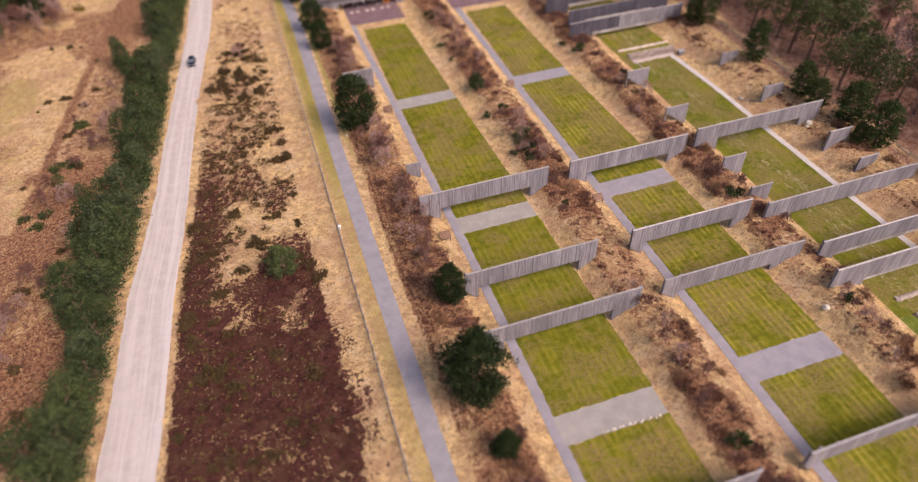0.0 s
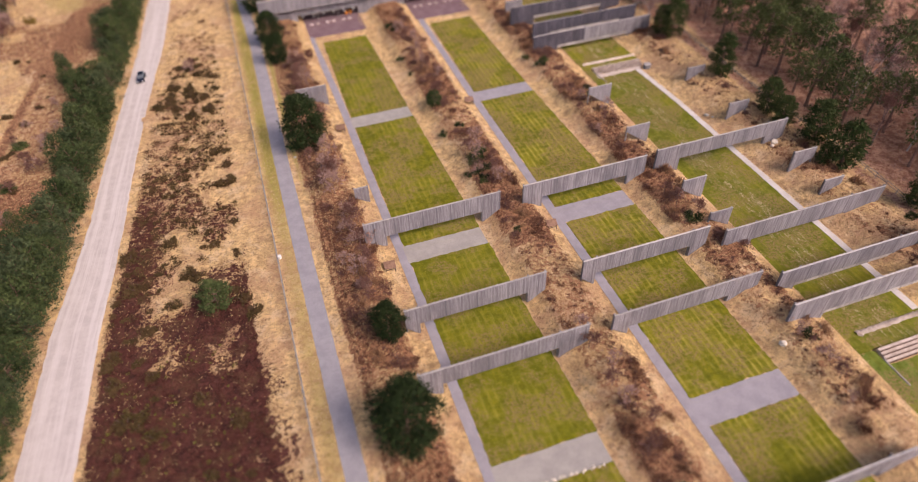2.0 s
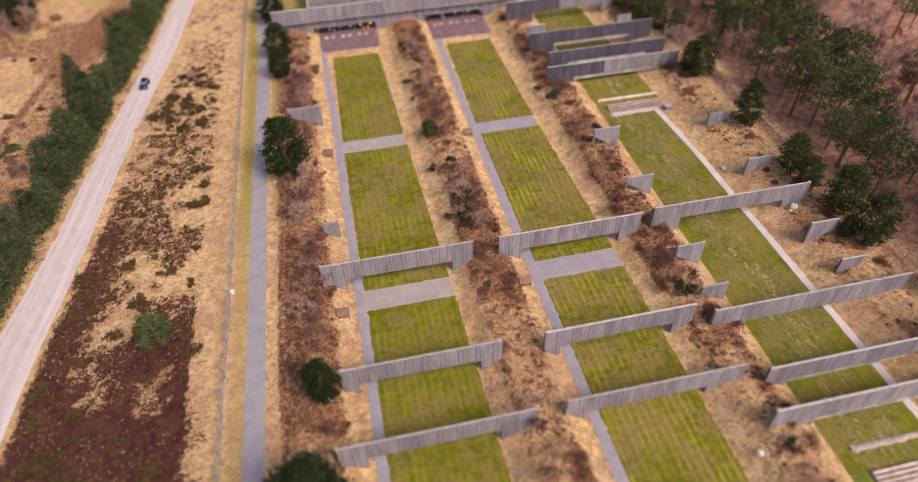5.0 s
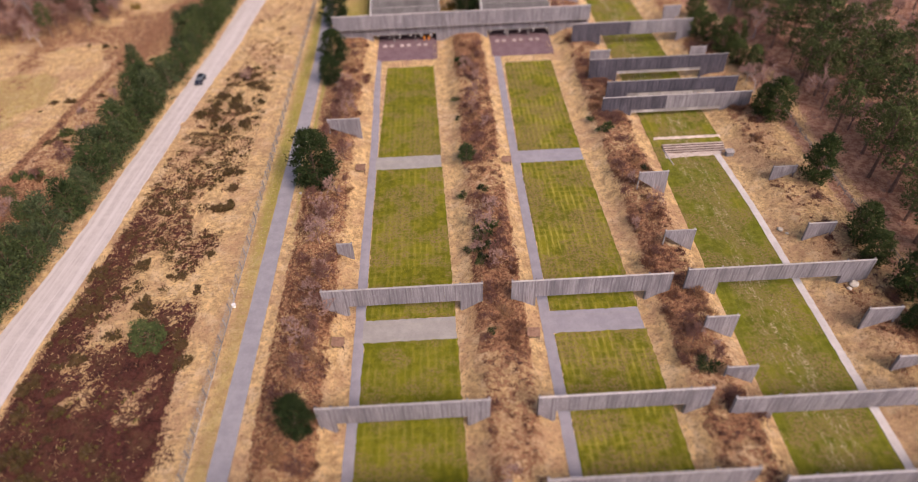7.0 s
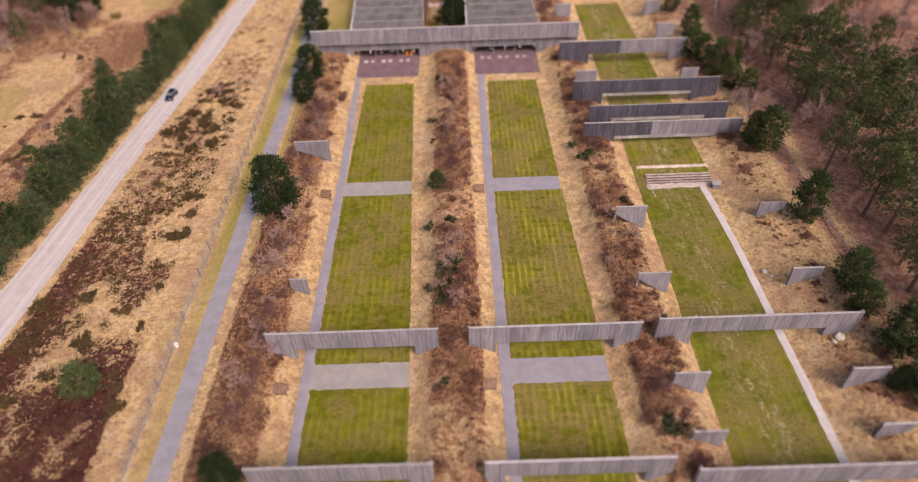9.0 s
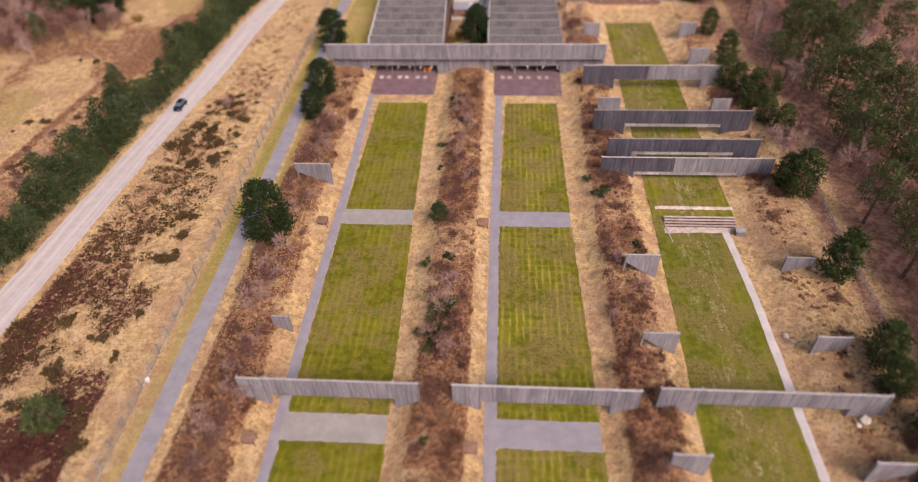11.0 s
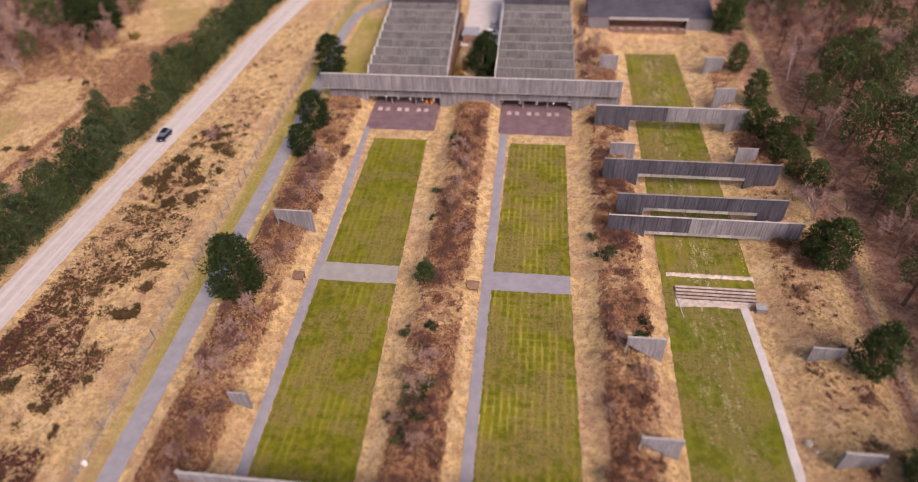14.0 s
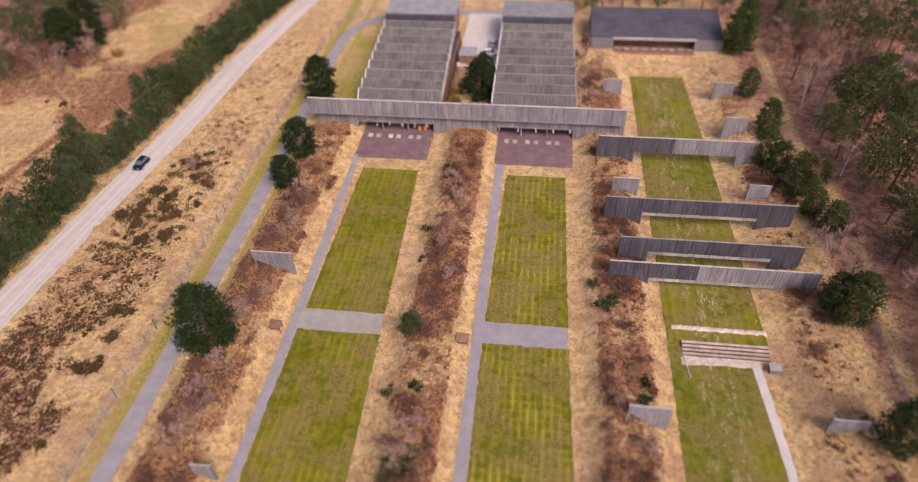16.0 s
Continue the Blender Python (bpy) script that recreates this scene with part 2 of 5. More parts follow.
M_FELT = timber("roof_boards", (0.105, 0.098, 0.100), (0.225, 0.212, 0.212), (0.042, 0.040, 0.038), 0.3, (6.0, 0.35, 0.35))
M_FLATROOF = plain("flat_roof", (0.22, 0.22, 0.245), (0.29, 0.29, 0.31), 0.4)
M_BRICK = plain("brown_cladding", (0.19, 0.10, 0.075), (0.27, 0.16, 0.12), 0.8)
M_CONC = plain("fence_concrete", (0.30, 0.285, 0.26), (0.40, 0.38, 0.35), 3.0)
M_WIRE = plain("galvanised_wire", (0.38, 0.37, 0.35), (0.48, 0.47, 0.45), 3.0, 0.5)
M_BARK = plain("pine_bark", (0.16, 0.095, 0.075), (0.27, 0.17, 0.135), 3.0)
M_GREYBARK = plain("twig_bark", (0.15, 0.095, 0.085), (0.24, 0.165, 0.15), 3.0)
M_BIRCH = plain("birch_bark", (0.42, 0.37, 0.36), (0.60, 0.55, 0.53), 3.0)
M_PINE = leafy("pine_needles", (0.012, 0.028, 0.010), (0.082, 0.120, 0.038), (0.140, 0.156, 0.056))
M_EDGE = leafy("edge_pine_needles", (0.008, 0.020, 0.006), (0.056, 0.094, 0.026), (0.105, 0.128, 0.040))
M_SPRUCE = leafy("road_pine_needles", (0.003, 0.009, 0.003), (0.030, 0.058, 0.020), (0.135, 0.172, 0.062))
M_HEDGE = leafy("grey_pine_needles", (0.003, 0.009, 0.004), (0.036, 0.064, 0.028), (0.14, 0.172, 0.082))
M_DEEP = leafy("dark_pine_needles", (0.004, 0.009, 0.004), (0.030, 0.054, 0.016), (0.036, 0.056, 0.018))
M_GORSE = leafy("gorse_leaves", (0.042, 0.030, 0.013), (0.135, 0.104, 0.040), (0.155, 0.088, 0.047))
M_TWIG = leafy("bare_twigs", (0.085, 0.034, 0.028), (0.28, 0.140, 0.105), (0.25, 0.14, 0.115))
M_PURPLE = leafy("purple_twigs", (0.21, 0.12, 0.105), (0.50, 0.335, 0.285), (0.42, 0.27, 0.23))
M_BRAMBLE = leafy("bramble_stems", (0.075, 0.031, 0.022), (0.29, 0.14, 0.088), (0.24, 0.12, 0.075))
M_RUST = leafy("rust_scrub", (0.17, 0.070, 0.040), (0.44, 0.245, 0.14), (0.46, 0.29, 0.165))
M_MOSSY = leafy("bilberry_leaves", (0.10, 0.10, 0.02), (0.24, 0.24, 0.05), (0.2, 0.19, 0.05))
M_BLADE = leafy("grass_blades", (0.075, 0.085, 0.006), (0.36, 0.32, 0.06), (0.2, 0.2, 0.02))
M_YELLOW = leafy("yellowed_leaves", (0.20, 0.13, 0.03), (0.34, 0.24, 0.06), (0.22, 0.14, 0.05))
M_HEATHER = leafy("heather_sprigs", (0.026, 0.007, 0.007), (0.125, 0.041, 0.033), (0.20, 0.078, 0.058))
M_STRAW = leafy("straw_blades", (0.36, 0.225, 0.10), (0.82, 0.63, 0.36), (0.6, 0.43, 0.22))
M_STONE = plain("pale_stone", (0.50, 0.45, 0.38), (0.62, 0.57, 0.50), 2.0)
M_CAR = plain("dark_blue_paint", (0.012, 0.016, 0.032), (0.016, 0.02, 0.038), 1.0, 0.25, 0.0)
M_CARGREY = plain("silver_paint", (0.42, 0.44, 0.47), (0.46, 0.48, 0.51), 1.0, 0.3, 0.0)
M_GLASS = plain("tinted_glass", (0.10, 0.12, 0.14), (0.12, 0.14, 0.16), 1.0, 0.08, 0.0)
M_TYRE = plain("tyre_rubber", (0.02, 0.02, 0.02), (0.03, 0.03, 0.03), 4.0)
M_ORANGE = plain("orange_plastic", (0.62, 0.22, 0.03), (0.68, 0.26, 0.05), 2.0, 0.5)


# ---- mesh helpers ----
def part(name, bm, material, parent=None, label=""):
    me = bpy.data.meshes.new(name)
    bm.to_mesh(me)
    bm.free()
    me.materials.append(material)
    ob = new(name, me)
    ob.parent = parent
    if label:
        ob["label"] = label
    return ob


def tri_mesh(name, tris, material):
    """A mesh out of an array of loose triangles (n, 3, 3)."""
    tris = np.asarray(tris, float).reshape(-1, 3, 3)
    me = bpy.data.meshes.new(name)
    me.from_pydata(tris.reshape(-1, 3).tolist(), [], np.arange(len(tris) * 3).reshape(-1, 3).tolist())
    me.materials.append(material)
    return me


def box(bm, x0, x1, y0, y1, z0, z1):
    vs = [bm.verts.new((x, y, z)) for z in (z0, z1) for x, y in ((x0, y0), (x1, y0), (x1, y1), (x0, y1))]
    for f in ((3, 2, 1, 0), (4, 5, 6, 7), (0, 1, 5, 4), (1, 2, 6, 5), (2, 3, 7, 6), (3, 0, 4, 7)):
        bm.faces.new([vs[i] for i in f])
    return vs


def boxed(name, dims, material, parent, label="", bevel=0.02):
    bm = bmesh.new()
    box(bm, *dims)
    if bevel:
        bmesh.ops.bevel(bm, geom=bm.edges[:], offset=bevel, segments=1, affect="EDGES")
    return part(name, bm, material, parent, label)


def prism(bm, outline, y0, y1):
    """An upright outline of (x, z) pushed from y0 to y1."""
    a = [bm.verts.new((x, y0, z)) for x, z in outline]
    b = [bm.verts.new((x, y1, z)) for x, z in outline]
    bm.faces.new(a)
    bm.faces.new(b[::-1])
    for i in range(len(a)):
        j = (i + 1) % len(a)
        bm.faces.new((a[j], a[i], b[i], b[j]))


def tube(bm, a, b, r0, r1, n=5):
    a, b = Vector(a), Vector(b)
    q = (b - a).to_track_quat("Z", "Y")
    rings = [[bm.verts.new(p + q @ Vector((r * math.cos(t), r * math.sin(t), 0))) for t in (2 * math.pi * i / n for i in range(n))] for p, r in ((a, r0), (b, r1))]
    for i in range(n):
        j = (i + 1) % n
        bm.faces.new((rings[0][i], rings[0][j], rings[1][j], rings[1][i]))
    bm.faces.new(rings[1])


def empty(name, x, y, z, label, category, group=""):
    ob = new(name)
    ob.matrix_world = pose(x, y, z)
    return tagged(ob, label, category, group)


# ---- lie of the land ----
FLOOR = -1.7
PROFILE_X = [10.6, 13.5, 18.5, 22.8, 41.0, 44.3, 50.0, 53.0, 71.0, 74.3, 79.5, 83.2, 99.6, 104.0, 108.5, 113.0]
PROFILE_Z = [0, 0.35, 0.3, FLOOR, FLOOR, 0.1, 0.2, FLOOR, FLOOR, 0.1, 0.25, FLOOR, FLOOR, -0.1, 0.3, 0]


def land(x, y):
    """Height of the ground: three sunken lanes between banks, level heath elsewhere."""
    x, y = np.asarray(x, float), np.asarray(y, float)
    h = np.interp(x, PROFILE_X, PROFILE_Z)
    end = np.where(x > 77.0, 223.0, np.where(((x > 21.0) & (x < 40.4)) | ((x > 51.4) & (x < 70.4)), 226.0, 186.5))
    h = h * (1 - np.clip((y - end) / 3.0, 0, 1)) * np.clip((y + 60) / 20.0, 0, 1)
    bank = np.clip((h + 1.45) * 2, 0, 1) * ((x > 11) & (x < 112) & (y < np.where(x > 77.0, 222.0, 184.0)))
    bumps = 0.16 * np.sin(x * 0.9 + 1.7 * np.sin(y * 0.31)) * np.sin(y * 0.55 + 0.8 * np.sin(x * 0.43))
    heath = 0.10 * np.sin(x * 0.37 + np.sin(y * 0.21)) * np.sin(y * 0.29)
    open_heath = ((x > -24) & (x < 2)) | (x < -38) | (x > 113)
    return h + bumps * bank + np.where(open_heath, heath, 0)


def road_x(y):
    return np.interp(y, [-200, 20, 64, 85, 97, 112, 131, 154, 184, 213.5, 235.7, 252, 320, 420], [-56, -34.6, -30.6, -29.1, -27.4, -25.7, -24.1, -21.8, -18.3, -16.3, -13.0, -10.4, 2, 28])


def road_half(y):
    return np.interp(y, [60, 85, 97, 112, 131, 154, 185, 236], [3.9, 3.8, 3.6, 3.2, 3.1, 3.0, 3.2, 3.4])


def trail_x(y):
    return np.interp(y, [40, 97, 110, 130, 141, 165, 189, 220, 300], [116, 116, 116.8, 116.6, 118.2, 119.3, 116.4, 117.5, 120])


def smooth(v, a, b):
    t = np.clip((v - a) / (b - a), 0, 1)
    return t * t * (3 - 2 * t)


def soft_noise(x, y, s, seed):
    """Layered lattice noise in 0..1 with patches about 3 / s across."""
    g = np.random.default_rng(seed).uniform(0, 1, (128, 128))
    x, y = np.asarray(x, float), np.asarray(y, float)
    out, total = np.zeros_like(x), 0.0
    for o in range(4):
        f, amp = s / 2.5 * 2.1**o, 0.6**o
        u, v = x * f + 17.3 * o, y * f + 9.1 * o
        iu, iv = np.floor(u).astype(int), np.floor(v).astype(int)
        a, b = u - iu, v - iv
        a, b = a * a * (3 - 2 * a), b * b * (3 - 2 * b)
        q = lambda p, w: g[(iu + p) % 128, (iv + w) % 128]
        out = out + amp * ((q(0, 0) * (1 - a) + q(1, 0) * a) * (1 - b) + (q(0, 1) * (1 - a) + q(1, 1) * a) * b)
        total += amp
    return np.clip(0.5 + (out / total - 0.5) * 1.9, 0, 1)


DITCH_Y, DITCH_X = [60, 105, 130, 165, 215], [-62, -54, -51, -47, -40]


def covers(x, y):
    """Weights of heather, moss, scrub and forest floor at a place."""
    rx = road_x(y)
    inside = smooth(x, rx + 4.2, rx + 5.6) * (1 - smooth(x, -2.4, -1.2))
    n1 = soft_noise(x, y, 0.13, 3)
    nf = soft_noise(x, y, 0.42, 13)
    d = x - rx - 4
    dense = 1 - smooth(y + 12 * (n1 - 0.5) + 7 * smooth(-x, 8, 16), 80, 98)
    verge = (1 - smooth(d, 3.5, 11.0)) * (1 - smooth(y, 104, 152)) * (0.6 + 0.32 * n1)
    patch = (1 - dense) * smooth(nf, 0.34, 0.62) * (0.47 - 0.36 * smooth(y, 104, 178))
    hole = smooth(soft_noise(x, y, 0.34, 17), 0.55, 0.75) * (0.45 + 0.55 * smooth(y, 58, 76))
    fringe = smooth(x, -3, -1.5) * (1 - smooth(x, 1.5, 2.8)) * (1 - smooth(y, 62, 84)) * (0.15 + 0.4 * nf)
    heather = fringe + inside * np.maximum(np.maximum(dense * (0.88 - 0.47 * hole), verge), patch)
    moss = smooth(x, 2.6, 5.0) * (1 - smooth(x, 6.6, 7.4)) * (0.45 + 0.35 * smooth(y, 88, 122)) + smooth(x, 10.0, 10.6) * (1 - smooth(x, 11.2, 12.4)) * 0.75 * smooth(y, 90, 130)
    moss = moss + smooth(y, 188, 196) * (1 - smooth(y, 228, 236)) * smooth(x, 11, 13) * (1 - smooth(x, 20.5, 21.5)) * (0.3 + 0.6 * soft_noise(x, y, 0.2, 43))
    n2 = soft_noise(x, y, 0.28, 5)
    crest = np.clip((np.interp(x, PROFILE_X, PROFILE_Z) + 0.95) / 0.8, 0, 1) * ((x > 11) & (x < 111)) * np.where(x > 72, 1 - smooth(y, 214, 224), 1 - smooth(y, 183, 190))
    scrub = crest * (0.5 + 0.45 * smooth(n2, 0.25, 0.6)) * (1 - 0.5 * (1 - smooth(y, 40, 66)) * smooth(x, 40, 60)) * (1 - 0.35 * smooth(x, 98, 103))
    left = 1 - smooth(x, rx - 11, rx - 7)
    hollow = np.interp(y, DITCH_Y, DITCH_X)
    scrub = scrub + left * (0.2 + 0.44 * smooth(soft_noise(x, y, 0.11, 9), 0.35, 0.62) + 0.34 * smooth(x, hollow, hollow + 3))
    ditch = np.exp(-(((x - np.interp(y, DITCH_Y, DITCH_X)) / 1.6) ** 2)) * (y > 60) * (y < 215)
    scrub = np.maximum(scrub, 0.9 * ditch)
    moss = moss + left * smooth(soft_noise(x, y, 0.12, 41), 0.6, 0.8) * 0.5
    edge_x = 110.5 - 3.0 * smooth(y, 150, 185)
    floor = smooth(x, edge_x, edge_x + 4.5) * 0.9 + (1 - smooth(x, -75, -58)) * smooth(y, 195, 212) * 0.9
    floor = floor * (1 - 0.75 * np.exp(-(((x - trail_x(y)) / 1.5) ** 2)))
    return np.clip(heather, 0, 1), np.clip(moss, 0, 1), np.clip(scrub, 0, 1), np.clip(floor, 0, 1)


def grid_lines(lo, hi, step, far_lo, far_hi):
    core = np.arange(lo, hi + step / 2, step)
    out = step * 1.35 ** np.arange(1, 40)
    left, right = lo - np.cumsum(out), hi + np.cumsum(out)
    return np.r_[left[left > far_lo][::-1], core, right[right < far_hi]]


def build_ground():
    xs, ys = grid_lines(-70, 130, 0.95, -2500, 2500), grid_lines(15, 250, 0.95, -2500, 2500)
    X, Y = np.meshgrid(xs, ys)
    Zs = land(X, Y)
    nx, ny = len(xs), len(ys)
    idx = np.arange(nx * ny).reshape(ny, nx)
    faces = np.stack([idx[:-1, :-1], idx[:-1, 1:], idx[1:, 1:], idx[1:, :-1]], -1).reshape(-1, 4)
    me = bpy.data.meshes.new("ground")
    me.from_pydata(np.stack([X, Y, Zs], -1).reshape(-1, 3).tolist(), [], faces.tolist())
    me.polygons.foreach_set("use_smooth", [True] * len(me.polygons))
    layer = me.color_attributes.new("cover", "FLOAT_COLOR", "POINT")
    layer.data.foreach_set("color", np.stack([c.ravel() for c in covers(X, Y)], -1).ravel())
    me.materials.append(M_GROUND)
    return tagged(new("ground", me), "heath ground of dry straw grass, heather and scrub soil", "ground", kind="structure")


build_ground()


def strip(name, centre, half, z, material, label, category, jitter=0.12, step=1.0, y0=0.0, y1=1.0):
    """A hard strip that runs along y, with crumbling edges and a thickness. centre(y), half(y) give its middle and half width."""
    ys = np.arange(y0, y1 + step / 2, step)
    bm = bmesh.new()
    uv = bm.loops.layers.uv.new("UVMap")
    prev = None
    for n, y in enumerate(ys):
        c, w = float(centre(y)), float(half(y))
        l, r = c - w + rng.normal(0, jitter), c + w + rng.normal(0, jitter)
        row = [bm.verts.new(p) for p in ((l, y, z - 0.25), (l, y, z), (c, y, z + 0.02), (r, y, z), (r, y, z - 0.25))]
        if prev:
            for i in range(4):
                f = bm.faces.new((prev[i], prev[i + 1], row[i + 1], row[i]))
                for lp, (u, v) in zip(f.loops, ((i, n - 1), (i + 1, n - 1), (i + 1, n), (i, n))):
                    lp[uv].uv = ((u - 1) / 2, v * step)
        prev = row
    bmesh.ops.recalc_face_normals(bm, faces=bm.faces[:])
    return tagged(part(name, bm, material), label, category, kind="structure")


def sheet(name, corners, z, material, label, category, jitter=0.07, step=0.6):
    """A flat piece of ground with uneven edges, a little proud; corners in order."""
    pts = []
    for (ax, ay), (bx, by) in zip(corners, corners[1:] + corners[:1]):
        n = max(1, int(math.hypot(bx - ax, by - ay) / step))
        for i in range(n):
            t = i / n
            pts.append((ax + (bx - ax) * t + rng.normal(0, jitter), ay + (by - ay) * t + rng.normal(0, jitter)))
    bm = bmesh.new()
    top = [bm.verts.new((x, y, z)) for x, y in pts]
    low = [bm.verts.new((x, y, z - 0.2)) for x, y in pts]
    f = bm.faces.new(top)
    for i in range(len(pts)):
        j = (i + 1) % len(pts)
        bm.faces.new((top[j], top[i], low[i], low[j]))
    bmesh.ops.triangulate(bm, faces=[f])
    bmesh.ops.recalc_face_normals(bm, faces=bm.faces[:])
    return tagged(part(name, bm, material), label, category, kind="structure")


strip("road", road_x, road_half, 0.09, M_ROAD, "pale gravel road with wheel streaks beside the heath", "road", 0.07, 1.5, -40, 420)
strip("track", lambda y: np.interp(y, [0, 40, 120, 150, 175, 200, 215, 226], [7.95, 7.95, 7.9, 8.2, 8.3, 7.5, 7.0, 7.4]), lambda y: 1.45, 0.06, M_TRACK, "narrow grey tarmac service track along the fence", "road", 0.03, 1.0, -40, 226)
# the far bend of the track, round behind the range houses
bend = bmesh.new()
arc = [(7.4, 226), (8.2, 231), (10.2, 236), (13.2, 240), (17.5, 243.0), (25, 245.5), (40, 246.5), (60, 247)]
rows_ = []
for i, (ax, ay) in enumerate(arc):
    bx, by = arc[min(i + 1, len(arc) - 1)]
    cx, cy = arc[max(i - 1, 0)]
    d = Vector((bx - cx, by - cy)).normalized()
    rows_.append([bend.verts.new((ax + s * d.y * 1.6, ay - s * d.x * 1.6, zz)) for s, zz in ((-1, -0.1), (-1, 0.06), (1, 0.06), (1, -0.1))])
for a, b in zip(rows_, rows_[1:]):
    for i in range(3):
        bend.faces.new((a[i], a[i + 1], b[i + 1], b[i]))
bmesh.ops.recalc_face_normals(bend, faces=bend.faces[:])
tagged(part("track", bend, M_TRACK), "bend of the grey service track behind the range houses", "road", kind="structure")

PZ = FLOOR + 0.05
strip("footpath", lambda y: np.interp(y, [40, 56, 70, 90, 104, 134, 150, 166, 180], [24.4, 24.5, 24.7, 24.5, 24.3, 24.3, 24.0, 23.5, 23.2]), lambda y: 0.82, PZ, M_PATH, "grey tarmac footpath along the first sunken lane", "path", 0.025, 1.0, -30, 176)
strip("footpath", lambda y: np.interp(y, [0, 50, 98, 130, 185], [54.7, 54.75, 54.5, 54.4, 54.7]), lambda y: 0.85, PZ, M_PATH, "grey tarmac footpath along the middle sunken lane", "path", 0.025, 1.0, -30, 175)
strip("footpath", lambda y: np.interp(y, [40, 100, 110, 118, 128], [98.2, 97.6, 97.5, 97.1, 96.5]), lambda y: 0.64, PZ + 0.07, M_PALE, "pale concrete footpath along the third sunken lane", "path", 0.03, 1.0, 44, 127.4)

EDGE1 = lambda y: float(np.interp(y, [40, 75, 130, 171], [40.8, 40.4, 38.8, 37.8]))
EDGE2 = lambda y: float(np.interp(y, [40, 75, 130, 171], [70.7, 70.2, 68.7, 68.2]))
for lane, left, edge, mats in ((1, lambda y: float(np.interp(y, [40, 70, 104, 125, 150, 172], [25.25, 25.55, 25.15, 25.2, 25.3, 25.9])), EDGE1, (M_GREYPAD, M_GREYPAD, M_GREYPAD)), (2, lambda y: float(np.interp(y, [40, 60, 100, 130, 150, 172], [55.6, 55.6, 55.4, 55.35, 55.7, 56.2])), EDGE2, (M_PATH, M_PATH, M_PATH))):
    which = ("first", "middle")[lane - 1]
    for a, b in ((-25, 37.4), (42.1, 82.3), (86.85, 127.6), (132.0, 171.4)):
        sheet("lawn", [(left(a), a), (edge(a), a), (edge(b), b), (left(b), b)], FLOOR + 0.07, (M_FINE, M_LAWN)[lane - 1], f"striped mown lawn of the {which} sunken lane", "lawn")
    for (a, b), m in zip(((37.4, 42.1), (82.3, 86.85), (127.6, 132.0)), mats):
        sheet("crossing", [(left(a) - 0.6, a), (edge(a) - 0.1, a), (edge(b) - 0.1, b), (left(b) - 0.6, b)], PZ + 0.006, m, f"hard firing-point strip across the {which} lane", "pavement", 0.03)
sheet("firing_pad", [(21.5, 175.2), (38.9, 175.2), (38.9, 186.4), (21.5, 186.4)], PZ + 0.01, M_PAD, "maroon paved firing pad before the range house", "pavement", 0.05)
sheet("firing_pad", [(52.8, 175.0), (69.8, 175.0), (69.8, 186.4), (52.8, 186.4)], PZ + 0.01, M_PAD, "maroon paved firing pad before the second range house", "pavement", 0.05)
sheet("lawn", [(84.0, 130.6), (99.2, 131.0), (98.7, 155), (98.3, 174), (97.2, 215), (84.2, 215)], FLOOR + 0.07, M_WORN, "mown lawn of the third lane before the shelter", "lawn")
sheet("lawn", [(82.5, 39.9), (98.7, 39.9), (98.1, 60), (97.5, 100), (96.6, 127), (86.3, 127.4), (86.1, 130.6), (84.0, 130.6), (83.6, 95), (82.4, 68)], FLOOR + 0.064, M_WORN, "mown lawn of the third lane beside the pale path", "lawn")
sheet("lawn", [(82.0, -25), (99.5, -25), (99.6, 37.0), (86.0, 37.0), (85.9, 39.8), (82.5, 39.8)], FLOOR + 0.07, M_FRESH, "mown lawn at the near end of the third lane", "lawn")
sheet("sand_apron", [(85.6, 126.5), (97.2, 126.9), (98.4, 128.3), (86.0, 128.3)], FLOOR + 0.085, M_SAND, "strip of trodden pale sand before the sleeper steps", "ground", 0.12)
sheet("yard", [(40.6, 214), (51.2, 214), (51.2, 246), (40.6, 246)], 0.07, M_PALE, "pale concrete yard between the two range houses", "pavement", 0.1)


# ---- board walls ----
def boards(x0, x1, top, foot, y, material, parent, name="panel", label="", width=0.24):
    """A panel of upright boards from x0 to x1 on a core. foot: the lower edge as a function of x."""
    n = max(1, round((x1 - x0) / width))
    w = (x1 - x0) / n
    bm = bmesh.new()
    for i in range(n):
        a, b = x0 + i * w + 0.008, x0 + (i + 1) * w - 0.008
        d = rng.uniform(0, 0.025)
        lo = rng.normal(0, 0.02)
        prism(bm, [(a, foot(a) + lo), (b, foot(b) + lo), (b, top), (a, top)], y - 0.10 - d, y - 0.06)
    prism(bm, [(x0, foot(x0) + 0.05), (x1, foot(x1) + 0.05), (x1, top - 0.02), (x0, top - 0.02)], y - 0.06, y + 0.10)
    bmesh.ops.recalc_face_normals(bm, faces=bm.faces[:])
    bmesh.ops.translate(bm, verts=bm.verts[:], vec=-Vector(parent.location))
    return part(name, bm, material, parent, label)


def local_box(name, dims, material, parent, label="", bevel=0.015):
    ox, oy, oz = parent.location
    return boxed(name, (dims[0] - ox, dims[1] - ox, dims[2] - oy, dims[3] - oy, dims[4] - oz, dims[5] - oz), material, parent, label, bevel)


def ground_at(x, y):
    return float(land(x, y))


